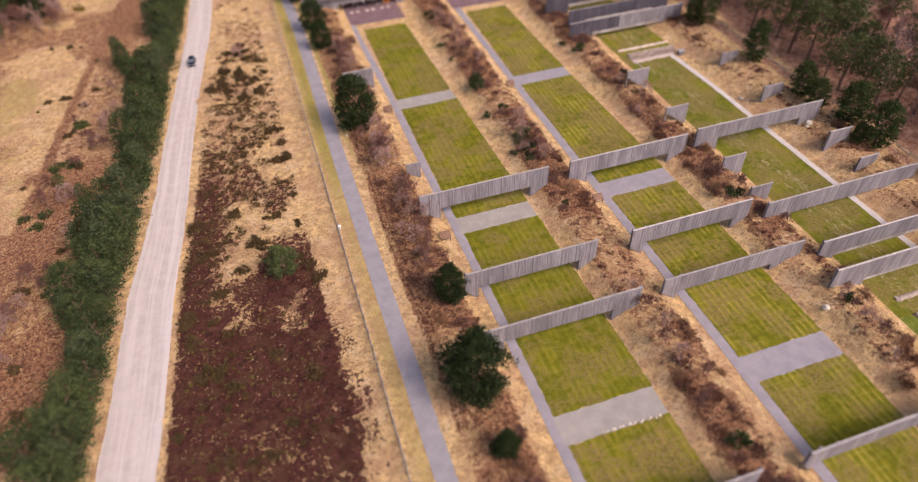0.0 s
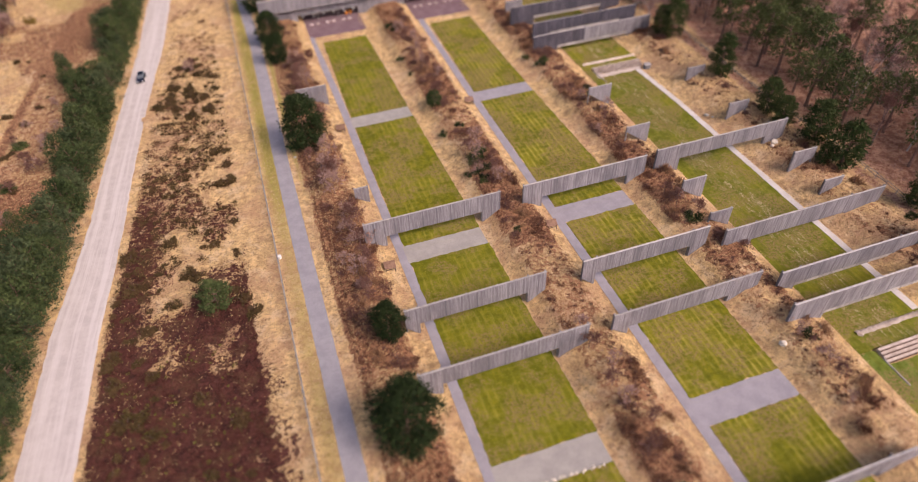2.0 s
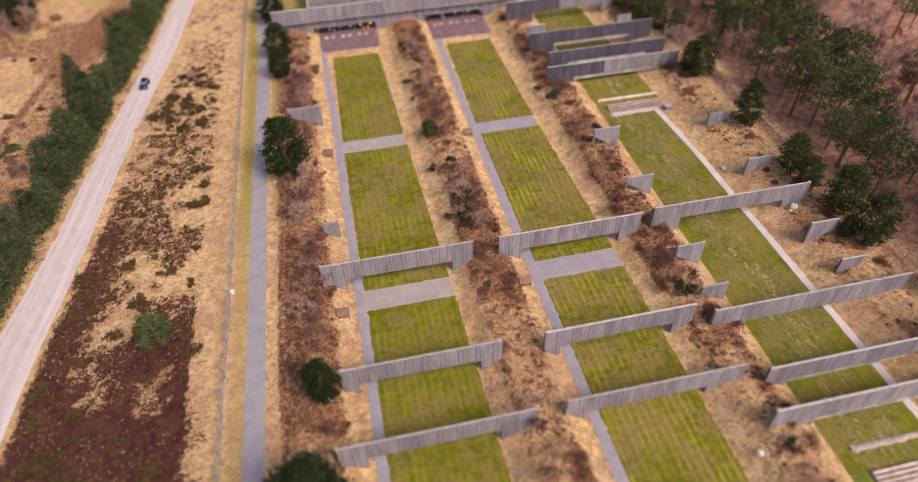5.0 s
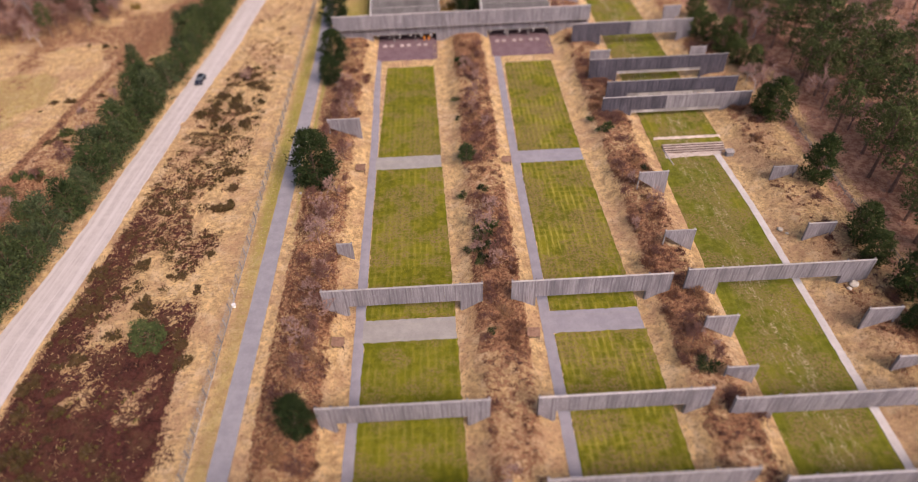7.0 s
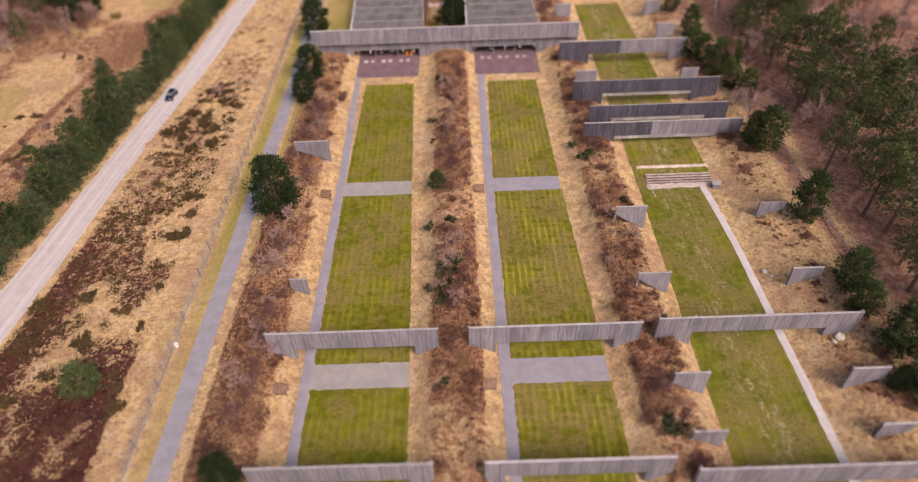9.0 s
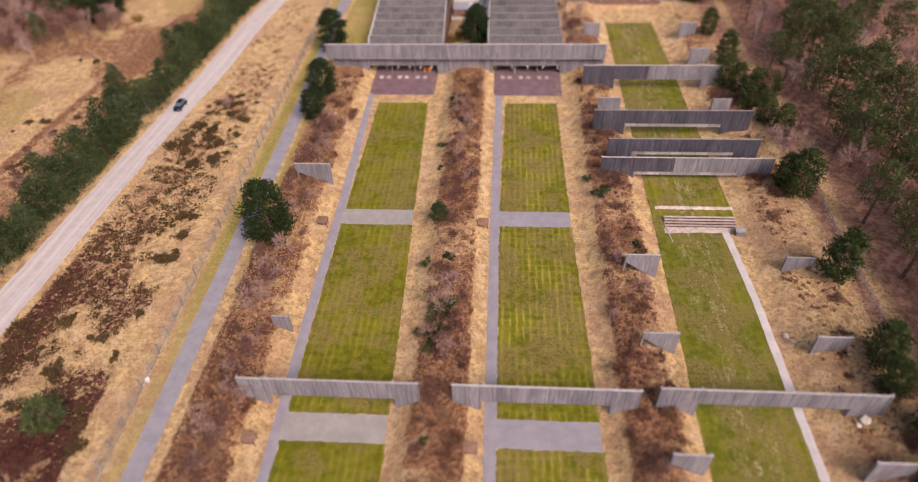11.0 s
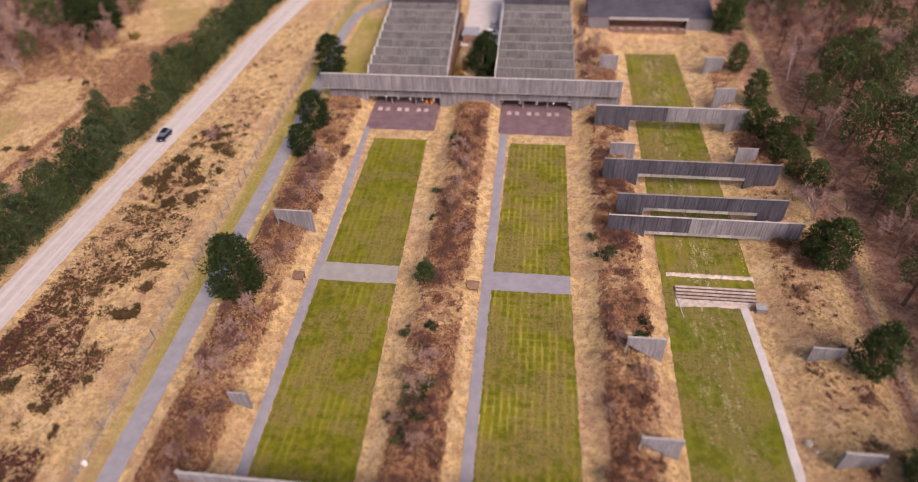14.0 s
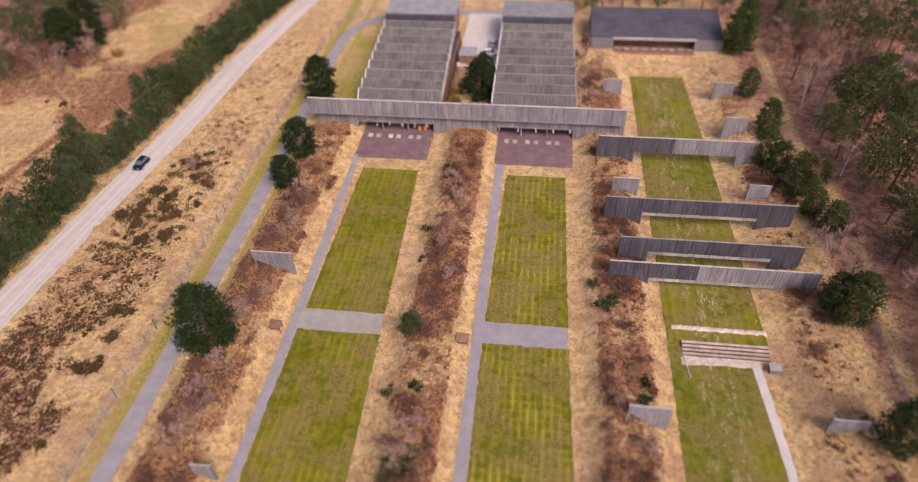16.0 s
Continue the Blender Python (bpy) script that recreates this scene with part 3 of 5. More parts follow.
def baffle_wall(xl, xr, inl, inr, y, top, bottom, label, dark=0.0, rail=False):
    """A wall of boards across a lane: a raised beam between two wings that go down into the banks."""
    wall = empty("baffle_wall", (xl + xr) / 2, y, FLOOR, label, "wall", "baffle walls")
    wall.location.z = FLOOR
    step = 2.45
    n = round((inr - inl) / step)
    for i in range(n):
        a, b = inl + (inr - inl) * i / n, inl + (inr - inl) * (i + 1) / n
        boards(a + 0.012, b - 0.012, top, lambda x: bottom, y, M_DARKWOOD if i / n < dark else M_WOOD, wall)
    for a, b in ((xl, inl), (inr, xr)):
        m = max(1, round((b - a) / step))
        outer, inner = (a, b) if a == xl else (b, a)
        foot = lambda x: 0.55 + (FLOOR - 0.65) * (x - outer) / (inner - outer)
        for i in range(m):
            p, q = a + (b - a) * i / m, a + (b - a) * (i + 1) / m
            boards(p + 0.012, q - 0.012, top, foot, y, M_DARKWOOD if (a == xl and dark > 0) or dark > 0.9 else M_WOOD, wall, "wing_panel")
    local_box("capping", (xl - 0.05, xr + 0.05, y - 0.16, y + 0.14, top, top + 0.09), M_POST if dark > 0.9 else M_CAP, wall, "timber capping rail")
    for x in (xl + 0.15, inl, inr, xr - 0.15):
        local_box("post", (x - 0.13, x + 0.13, y + 0.10, y + 0.40, ground_at(x, y) - 0.3, top + 0.14), M_POST, wall)
    for i in range(1, n, 2):
        x = inl + (inr - inl) * i / n
        local_box("stay", (x - 0.08, x + 0.08, y + 0.10, y + 0.26, bottom - 0.1, top + 0.1), M_POST, wall)
    if rail:
        for i in range(n):
            a, b = inl + (inr - inl) * i / n, inl + (inr - inl) * (i + 1) / n
            local_box("lower_panel", (a + 0.09, b - 0.09, y - 0.02, y + 0.08, bottom - 0.8, bottom - 0.12), M_CAP, wall, "pale lower board hung under the wall")
            local_box("hanger", (a - 0.07, a + 0.07, y - 0.04, y + 0.12, bottom - 0.85, bottom + 0.05), M_POST, wall)
    return wall


GREY = "weathered grey board baffle wall across the"
LANES = {"first": (22.7, 41.0), "middle": (53.1, 71.2), "third": (82.9, 103.0)}
for lane, xl, xr, y, top, bottom in (
    ("first", 18.9, 44.6, 88.1, 4.55, 0.8), ("first", 20.5, 44.1, 66.9, 4.5, 0.8), ("first", 19.2, 45.7, 55.1, 4.4, 0.9), ("first", 19.5, 44.6, 24.3, 3.6, 0.1),
    ("middle", 49.2, 75.0, 88.2, 4.4, 0.75), ("middle", 50.6, 74.3, 66.8, 4.5, 1.0), ("middle", 50.2, 76.6, 55.7, 3.6, 0.0), ("middle", 51.6, 77.0, 24.1, 3.6, 0.1),
    ("third", 77.4, 107.5, 88.45, 4.75, 1.5), ("third", 76.9, 110.2, 65.4, 3.8, -0.1), ("third", 79.3, 109.0, 54.3, 3.5, -0.1), ("third", 75.9, 107.5, 47.7, 4.4, 0.3)):
    baffle_wall(xl, xr, *LANES[lane], y, top, bottom, f"{GREY} {lane} lane", rail=lane == "third" and y < 60)
# the sixth number is the share of darker panels, counted from the left
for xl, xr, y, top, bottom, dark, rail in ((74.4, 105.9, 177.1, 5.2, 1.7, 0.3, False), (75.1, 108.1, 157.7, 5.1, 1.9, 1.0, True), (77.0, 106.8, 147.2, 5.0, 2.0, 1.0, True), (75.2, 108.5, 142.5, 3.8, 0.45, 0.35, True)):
    baffle_wall(xl, xr, 81.9, 102.2, y, top, bottom, "dark board baffle wall across the third lane", dark, rail)


def side_screen(x0, x1, y, top, out_low, inner_right, label):
    """A short board screen on a bank; its lower edge climbs away from the lane."""
    s = empty("side_screen", (x0 + x1) / 2, y, ground_at((x0 + x1) / 2, y), label, "screen", "side screens")
    a, b = (out_low, ground_at(x1, y) - 0.2) if inner_right else (ground_at(x0, y) - 0.2, out_low)
    foot = lambda x: a + (b - a) * (x - x0) / (x1 - x0)
    m = round((x1 - x0) / 0.33)
    for i in range(m):
        p, q = x0 + (x1 - x0) * i / m + 0.008, x0 + (x1 - x0) * (i + 1) / m - 0.008
        d = rng.uniform(0, 0.03)
        bm = bmesh.new()
        prism(bm, [(p, foot(p)), (q, foot(q)), (q, top), (p, top)], y - 0.11 - d, y - 0.02)
        bmesh.ops.recalc_face_normals(bm, faces=bm.faces[:])
        bmesh.ops.translate(bm, verts=bm.verts[:], vec=-Vector(s.location))
        part("board", bm, M_WOOD, s)
    for t in (0.2, 0.8):
        local_box("batten", (x0, x1, y - 0.02, y + 0.10, top - 0.2 - t, top - 0.05 - t), M_POST, s)
    local_box("capping", (x0 - 0.04, x1 + 0.04, y - 0.15, y + 0.12, top, top + 0.08), M_CAP, s)
    for x in (x0 + 0.15, x1 - 0.15):
        local_box("post", (x - 0.12, x + 0.12, y + 0.10, y + 0.34, ground_at(x, y) - 0.3, top + 0.1), M_POST, s)


for x0, x1, y, top, low, inner in (
    (14.5, 21.6, 139.0, 4.0, 2.2, True), (19.8, 22.6, 101.3, 2.3, 0.3, True),
    (76.2, 81.8, 114.6, 4.3, 2.8, True), (76.8, 82.1, 98.8, 3.7, 2.6, True), (77.5, 82.4, 79.4, 3.9, 1.8, True), (78.0, 82.5, 71.2, 2.6, 1.2, True),
    (102.8, 107.5, 116.2, 2.8, 1.3, False), (102.0, 106.9, 99.3, 3.2, 1.2, False), (102.0, 107.2, 79.3, 3.9, 1.6, False), (102.7, 107.0, 71.4, 2.7, 0.9, False),
    (76.7, 81.1, 203.3, 3.7, 0.9, True), (101.9, 106.3, 203.4, 3.7, 0.9, False), (101.3, 106.0, 187.5, 4.3, 1.6, False), (77.0, 82.0, 166.0, 3.2, 0.4, True), (102.2, 106.2, 166.0, 3.0, 0.4, False)):
    side_screen(x0, x1, y, top, low, inner, "grey board side screen on the grassy bank beside the lane")

# ---- firing-line wall and range houses ----
front = empty("firing_line_wall", 46, 184.7, FLOOR, "long grey board wall over the two firing openings", "wall")
n = 28
for i in range(n):
    a, b = 11.3 + 69.1 * i / n, 11.3 + 69.1 * (i + 1) / n
    boards(a + 0.012, b - 0.012, 6.7, lambda x: 3.0, 184.7, M_WOOD, front, "upper_panel")
local_box("capping", (11.2, 80.5, 184.5, 184.95, 6.7, 6.82), M_CAP, front)
local_box("ledge", (11.3, 80.4, 184.55, 186.0, 2.9, 3.0), M_CAP, front, "pale ledge under the upper boards")
for a, b, low in ((12.5, 21.4, None), (21.4, 38.9, 0.75), (38.9, 52.8, None), (52.8, 69.8, 0.75), (69.8, 80.4, None)):
    m = round((b - a) / 2.5)
    for i in range(m):
        p, q = a + (b - a) * i / m, a + (b - a) * (i + 1) / m
        boards(p + 0.01, q - 0.01, 2.95, (lambda x: low) if low else (lambda x: ground_at(x, 185.8) - 0.3), 185.9, M_WOOD, front, "lower_panel")
for a, b in ((21.4, 38.9), (52.8, 69.8)):
    local_box("lintel", (a, b, 185.55, 185.8, 0.62, 0.75), M_POST, front, "grey lintel beam over the opening")
    for x in (a, b, a + (b - a) / 3, a + 2 * (b - a) / 3):
        local_box("opening_post", (x - 0.12, x + 0.12, 186.0, 186.25, FLOOR, 0.75), M_POST, front)


def digit(body, x, y, z, size, parent):
    c = bpy.data.curves.new("number", "FONT")
    c.body, c.size, c.extrude, c.align_x = body, size, 0.01, "CENTER"
    ob = new("number", c)
    ob.data.materials.append(M_WHITE)
    ob.parent = parent
    ob.matrix_local = Matrix.Translation(Vector((x, y, z)) - Vector(parent.location)) @ pose(0, 0, 0, 90, 0, 0)
    tagged(ob, "white painted lane number")


for x, d in zip((23.0, 26.0, 28.9, 31.8, 34.7, 37.5), "123456"):
    digit(d, x, 185.5, -0.15, 1.25, front)
for x, d in zip((53.7, 57.7, 61.6, 65.4, 69.1), "12345"):
    digit(d, x, 185.5, -0.15, 1.25, front)


def range_house(x0, x1, seed, label):
    """A firing house under a row of sloping overhead screens, with a flat-roofed hall behind."""
    h = empty("range_house", (x0 + x1) / 2, 210, 0, label, "building", "range houses")
    ox, oy, oz = h.location
    r = np.random.default_rng(seed)
    y = 187.6
    for i in range(9):
        skew = -0.18 * i * (1 if seed == 1 else 0.3)
        bm = bmesh.new()
        m, prev = 144, None
        for k in range(m + 1):
            a = x0 + skew + (x1 - x0) * k / m
            d = 0.05 if k % 2 else r.uniform(0, 0.02)
            row = [bm.verts.new((a - ox, p - oy, q - oz)) for p, q in ((y + 0.2 - d, 3.1), (y + 3.55 - d, 5.95), (y + 3.65, 5.9), (y + 0.35, 3.1))]
            if prev:
                for s in range(4):
                    t = (s + 1) % 4
                    bm.faces.new((prev[s], prev[t], row[t], row[s]))
            prev = row
        bmesh.ops.recalc_face_normals(bm, faces=bm.faces[:])
        part("overhead_screen", bm, M_FELT, h)
        local_box("screen_edge", (x0 + skew - 0.1, x1 + skew + 0.1, y + 3.5, y + 3.7, 5.9, 6.0), M_POST, h)
        for x, side in ((x0 + skew - 0.25, -1), (x1 + skew + 0.12, 1)):
            bm = bmesh.new()
            w = 0.14
            prof = [(y + 0.1, 2.9), (y + 3.5, 2.9), (y + 3.75, 6.1), (y + 3.2, 6.1)]
            v0 = [bm.verts.new((x - ox, p - oy, q - oz)) for p, q in prof]
            v1 = [bm.verts.new((x + w - ox, p - oy, q - oz)) for p, q in prof]
            bm.faces.new(v0)
            bm.faces.new(v1[::-1])
            for s in range(4):
                t = (s + 1) % 4
                bm.faces.new((v0[t], v0[s], v1[s], v1[t]))
            bmesh.ops.recalc_face_normals(bm, faces=bm.faces[:])
            part("side_fin", bm, M_WHITE if side < 0 else M_CAP, h, "white painted side fin" if side < 0 else "")
        y += 4.45
    skew = -1.6 if seed == 1 else -0.5
    local_box("side_wall", (x0 - 0.1, x0 + 0.2, 186.2, 228, FLOOR, 3.0), M_BRICK, h)
    local_box("side_wall", (x1 - 0.2, x1 + 0.1, 186.2, 228, FLOOR, 3.0), M_BRICK, h)
    local_box("range_floor", (x0 + 0.2, x1 - 0.2, 186.4, 228, FLOOR - 0.1, FLOOR + 0.05), M_PAD, h)
    # back wall and deck coloured near black, so the openings' shade is painted
    local_box("back_wall", (x0 + 0.2, x1 - 0.2, 192.0, 192.3, FLOOR, 3.0), M_SHADED, h)
    local_box("ceiling_deck", (x0 + 0.2, x1 - 0.2, 186.3, 228, 2.75, 2.95), M_SHADED, h)
    local_box("hall_front", (x0 + skew, x1 + skew, 228.0, 229.0, 0, 7.0), M_DARKWOOD, h, "dark boarded front of the hall")
    local_box("hall", (x0 + skew, x1 + skew, 229.0, 238.5, 0, 6.6), M_BRICK, h)
    local_box("hall_roof", (x0 + skew - 0.3, x1 + skew + 0.3, 228.9, 238.9, 6.6, 7.05), M_FLATROOF, h, "light grey flat felt roof")
    return h


range_house(21.4, 40.0, 1, "low firing house under grey sloping board screens with white fins")
range_house(51.8, 70.0, 2, "low firing house under grey sloping board screens")

shelter = empty("shooting_shelter", 91, 230, 0, "long dark-roofed open shooting shelter with brown interior", "building")
bm = bmesh.new()
prev = None
for i in range(181):
    a, d = 74.5 + 33.5 * i / 180 - 91, 0.06 * (i % 2)
    row = [bm.verts.new((a, p - 230, q)) for p, q in ((226.2, 3.3 + d), (240.0, 5.4 + d), (240.0, 5.2), (226.2, 3.1))]
    if prev:
        for s in range(4):
            t = (s + 1) % 4
            bm.faces.new((prev[s], prev[t], row[t], row[s]))
    prev = row
bmesh.ops.recalc_face_normals(bm, faces=bm.faces[:])
part("roof", bm, M_DARKWOOD, shelter, "dark ribbed sloping roof")
local_box("fascia", (80.2, 101.2, 225.9, 226.2, 2.7, 3.35), M_CAP, shelter, "pale fascia board")
for a, b in ((74.6, 80.4), (101.0, 107.8)):
    local_box("wing_wall", (a, b, 226.2, 226.5, 0, 3.15), M_WOOD, shelter)
local_box("back_wall", (74.6, 107.8, 239.6, 239.9, 0, 5.2), M_BRICK, shelter)
for x in (74.6, 107.5):
    local_box("end_wall", (x, x + 0.3, 226.5, 239.6, 0, 3.2), M_BRICK, shelter)
local_box("inner_wall", (80.4, 101.0, 229.0, 229.2, -0.2, 2.9), M_BRICK, shelter, "brown boarded inner wall")
local_box("floor_slab", (80.4, 101.0, 224.8, 229.0, -0.6, 0.06), M_BRICK, shelter)
for i in range(9):
    x = 81.5 + i * 2.3
    b = empty("shooting_bench", x, 225.2, 0.06, "low grey shooting bench on the shelter floor", "bench", "shelter benches")
    boxed("top", (-0.55, 0.55, -0.35, 0.35, 0.62, 0.7), M_CAP, b)
    for s in (-0.45, 0.37):
        boxed("leg", (s, s + 0.08, -0.3, 0.3, 0, 0.62), M_POST, b)
annex = empty("annex_hut", 75.5, 229.5, 0, "small pale hut at the shelter's end", "hut")
boxed("wall_shell", (-1.6, 1.0, -1.5, 2.5, 0, 2.4), M_WHITE, annex)
boxed("roof", (-1.8, 1.2, -1.7, 2.7, 2.4, 2.6), M_FLATROOF, annex)

# ---- small furniture of the range ----
def shooting_mat(x, y):
    m = empty("shooting_box", x, y, PZ + 0.02, "small pale wooden lying board on the maroon pad", "board", "lying boards")
    boxed("board", (-0.5, 0.5, -0.7, 0.6, 0.05, 0.16), M_MAT, m, "", 0.02)
    boxed("frame", (-0.56, 0.56, -0.76, 0.66, 0, 0.06), M_BROWNWOOD, m, "", 0.01)


for x in (24.8, 26.6, 29.4, 31.2, 34.0, 35.8, 55.4, 57.2, 60.0, 61.8, 64.6, 66.4):
    shooting_mat(x, 183.6)
for x in (33.4, 34.6):
    c = empty("plastic_box", x + 2.1, 186.9, FLOOR + 0.05, "orange plastic box in the firing opening", "box")
    boxed("body", (-0.3, 0.3, -0.25, 0.25, 0, 1.0), M_ORANGE, c)
    boxed("lid", (-0.33, 0.33, -0.28, 0.28, 1.0, 1.06), M_ORANGE, c)


def lectern(x, y):
    k = empty("desk_board", x, y, ground_at(x, y), "brown wooden sloping desk board beside the path", "desk", "desk boards")
    bm = bmesh.new()
    box(bm, -1.0, 1.0, -0.75, 0.75, -0.05, 0.05)
    bmesh.ops.bevel(bm, geom=bm.edges[:], offset=0.02, segments=1, affect="EDGES")
    bmesh.ops.transform(bm, matrix=pose(0, 0, 1.15, 18, 0, -4), verts=bm.verts[:])
    part("top", bm, M_BROWNWOOD, k)
    for px in (-0.8, 0.8):
        for py, hh in ((-0.55, 0.93), (0.55, 1.28)):
            boxed("leg", (px - 0.06, px + 0.06, py - 0.06, py + 0.06, -0.15, hh), M_SLEEPER, k, "", 0.01)
    boxed("crossbar", (-0.8, 0.8, -0.6, -0.5, 0.45, 0.55), M_SLEEPER, k, "", 0.01)


for x, y in ((22.0, 127.0), (52.3, 127.2), (21.6, 81.6), (52.0, 81.4)):
    lectern(x, y)

bin_ = empty("grey_locker", 98.9, 126.6, FLOOR + 0.02, "grey metal locker at the head of the pale path", "locker")
boxed("body", (-0.75, 0.75, -0.55, 0.55, 0, 1.05), M_FLATROOF, bin_)
bm = bmesh.new()
box(bm, -0.85, 0.85, -0.65, 0.65, -0.04, 0.04)
bmesh.ops.transform(bm, matrix=pose(0, 0, 1.15, 10, 0, 0), verts=bm.verts[:])
part("lid", bm, M_POST, bin_)


def sleeper_steps(x0, x1, y0, y1, n, label):
    s = empty("sleeper_steps", (x0 + x1) / 2, y0, FLOOR, label, "steps")
    ox, oy, oz = s.location
    for i in range(n):
        a = y0 + (y1 - y0) * i / n
        b = y0 + (y1 - y0) * (i + 1) / n
        z = 0.16 * (i + 1)
        boxed("tread", (x0 - ox, x1 - ox, a + 0.2 - oy, y1 - oy, z - 0.16, z), M_SAND, s, "", 0.02)
        for k in range(5):
            p, q = x0 + (x1 - x0) * k / 5, x0 + (x1 - x0) * (k + 1) / 5
            boxed("sleeper", (p + 0.02 - ox, q - 0.02 - ox, a - oy, a + 0.13 - oy, z - 0.2, z + 0.02), M_SLEEPER, s, "", 0.02)


sleeper_steps(86.0, 98.9, 128.3, 130.8, 4, "low steps of dark sleepers and sand across the lane")
sleeper_steps(86.2, 99.4, 37.2, 39.7, 4, "low near steps of dark sleepers and sand across the lane")
for x0, x1, y in ((84.9, 99.4, 133.8), (85.8, 99.4, 43.2)):
    s = empty("sand_bank", (x0 + x1) / 2, y, FLOOR + 0.04, "low worn ridge of pale sand across the lane", "ridge")
    bm = bmesh.new()
    m = 40
    prev = None
    for i in range(m + 1):
        x = (x0 - x1) / 2 + (x1 - x0) * i / m
        e = rng.normal(0, 0.08)
        row = [bm.verts.new(p) for p in ((x, -0.55 + e, -0.05), (x, -0.15 + e, 0.28 + rng.normal(0, 0.04)), (x, 0.2 + e, 0.26 + rng.normal(0, 0.04)), (x, 0.6 - e, -0.05))]
        if prev:
            for j in range(3):
                bm.faces.new((prev[j], prev[j + 1], row[j + 1], row[j]))
        prev = row
    bmesh.ops.recalc_face_normals(bm, faces=bm.faces[:])
    part("ridge", bm, M_SAND, s)

def edging_board(x0, y0, x1, y1):
    """A low pale board on edge beside the steps."""
    e = empty("edging_board", x0, y0, FLOOR + 0.05, "low pale timber edging board beside the steps", "board", "edging boards")
    bm = bmesh.new()
    length = math.hypot(x1 - x0, y1 - y0)
    box(bm, 0, length, -0.07, 0.07, 0, 0.16)
    bmesh.ops.bevel(bm, geom=bm.edges[:], offset=0.02, segments=1, affect="EDGES")
    bmesh.ops.transform(bm, matrix=pose(0, 0, 0, 0, 0, math.degrees(math.atan2(y1 - y0, x1 - x0))), verts=bm.verts[:])
    part("plank", bm, M_CAP, e)


edging_board(85.9, 129.8, 86.6, 124.2)
edging_board(86.1, 38.2, 86.1, 33.2)

for x, y, r in ((99.9, 103.1, 0.55), (73.2, 44.9, 0.6), (105.2, 87.6, 0.8), (100.6, 101.8, 0.3), (10.8, 119.0, 0.3), (104.2, 86.9, 0.4)):
    bm = bmesh.new()
    bmesh.ops.create_icosphere(bm, subdivisions=2, radius=r)
    for v in bm.verts:
        v.co *= rng.uniform(0.78, 1.15)
        v.co.z *= 0.6
    s = part("stone", bm, M_STONE)
    s.location = (x, y, ground_at(x, y) + r * 0.3)
    tagged(s, "pale weathered stone lying in the dry grass", "stone", "loose stones")

for i in range(15):
    bm = bmesh.new()
    bmesh.ops.create_icosphere(bm, subdivisions=1, radius=0.24)
    for v in bm.verts:
        v.co *= rng.uniform(0.75, 1.2)
        v.co.z *= 0.6
    x = 30.6 + 0.62 * i + rng.normal(0, 0.12)
    y = 37.75 - 0.06 * (x - 31) + rng.normal(0, 0.1)
    s = part("stone", bm, M_STONE)
    s.location = (x, y, FLOOR + 0.12)
    tagged(s, "small pale stone in a row along the grey crossing", "stone", "edge stones")

# ---- fences ----
fence = empty("wire_fence", 3.2, 120, 0, "wire mesh fence on pale concrete posts along the track", "fence")
posts = [(3.3 + 0.25 * math.sin(y * 0.02), y) for y in np.arange(-20, 226, 3.2)]
posts += [(3.6, 229), (4.6, 233.5), (6.4, 238), (9.2, 241.5), (12.6, 244.5), (17, 247), (24, 249), (31, 250), (38, 250.5), (45, 250.7), (52, 251)]
for x, y in posts:
    bm = bmesh.new()
    box(bm, x - 0.08 - 3.2, x + 0.08 - 3.2, y - 0.08 - 120, y + 0.08 - 120, -0.2, 2.3)
    bmesh.ops.bevel(bm, geom=bm.edges[:], offset=0.02, segments=1, affect="EDGES")
    part("post", bm, M_POST, fence)
for (ax, ay), (bx, by) in zip(posts, posts[1:]):
    if by < 112:
        bm = bmesh.new()
        x = (ax + bx) / 2 - 3.2
        box(bm, x - 0.05, x + 0.05, ay + 0.08 - 120, by - 0.08 - 120, -0.05, 0.22)
        part("gravel_board", bm, M_CONC, fence)
bm = bmesh.new()
for (ax, ay), (bx, by) in zip(posts, posts[1:]):
    for z in (0.1, 0.55, 1.0, 1.45, 1.85, 2.25):
        tube(bm, (ax - 3.2, ay - 120, z), (bx - 3.2, by - 120, z), 0.018, 0.018, 3)
    for t in np.arange(0, 1, 0.05):
        x, y = ax + (bx - ax) * t - 3.2, ay + (by - ay) * t - 120
        tube(bm, (x, y, 0.08), (x, y, 2.25), 0.006, 0.006, 3)
part("wire_mesh", bm, M_WIRE, fence, "thin galvanised wire mesh")

rail = empty("rail_fence", 115, 95, 0, "sagging weathered wooden rail fence along the forest trail", "fence")
py = np.arange(40, 150, 2.6)
for i, y in enumerate(py):
    bm = bmesh.new()
    x = 115 + 0.4 * math.sin(y * 0.1)
    tube(bm, (x - 115, y - 95, ground_at(x, y) - 0.2), (x - 115 + rng.normal(0, 0.08), y - 95, ground_at(x, y) + 1.15), 0.09, 0.07, 6)
    part("post", bm, M_POST, rail)
    if i:
        a = 115 + 0.4 * math.sin(py[i - 1] * 0.1)
        for z in (0.55, 1.0):
            bm = bmesh.new()
            tube(bm, (a - 115, py[i - 1] - 95, z + rng.normal(0, 0.08)), (x - 115, y - 95, z + rng.normal(0, 0.08)), 0.06, 0.06, 5)
            part("rail", bm, M_POST, rail)

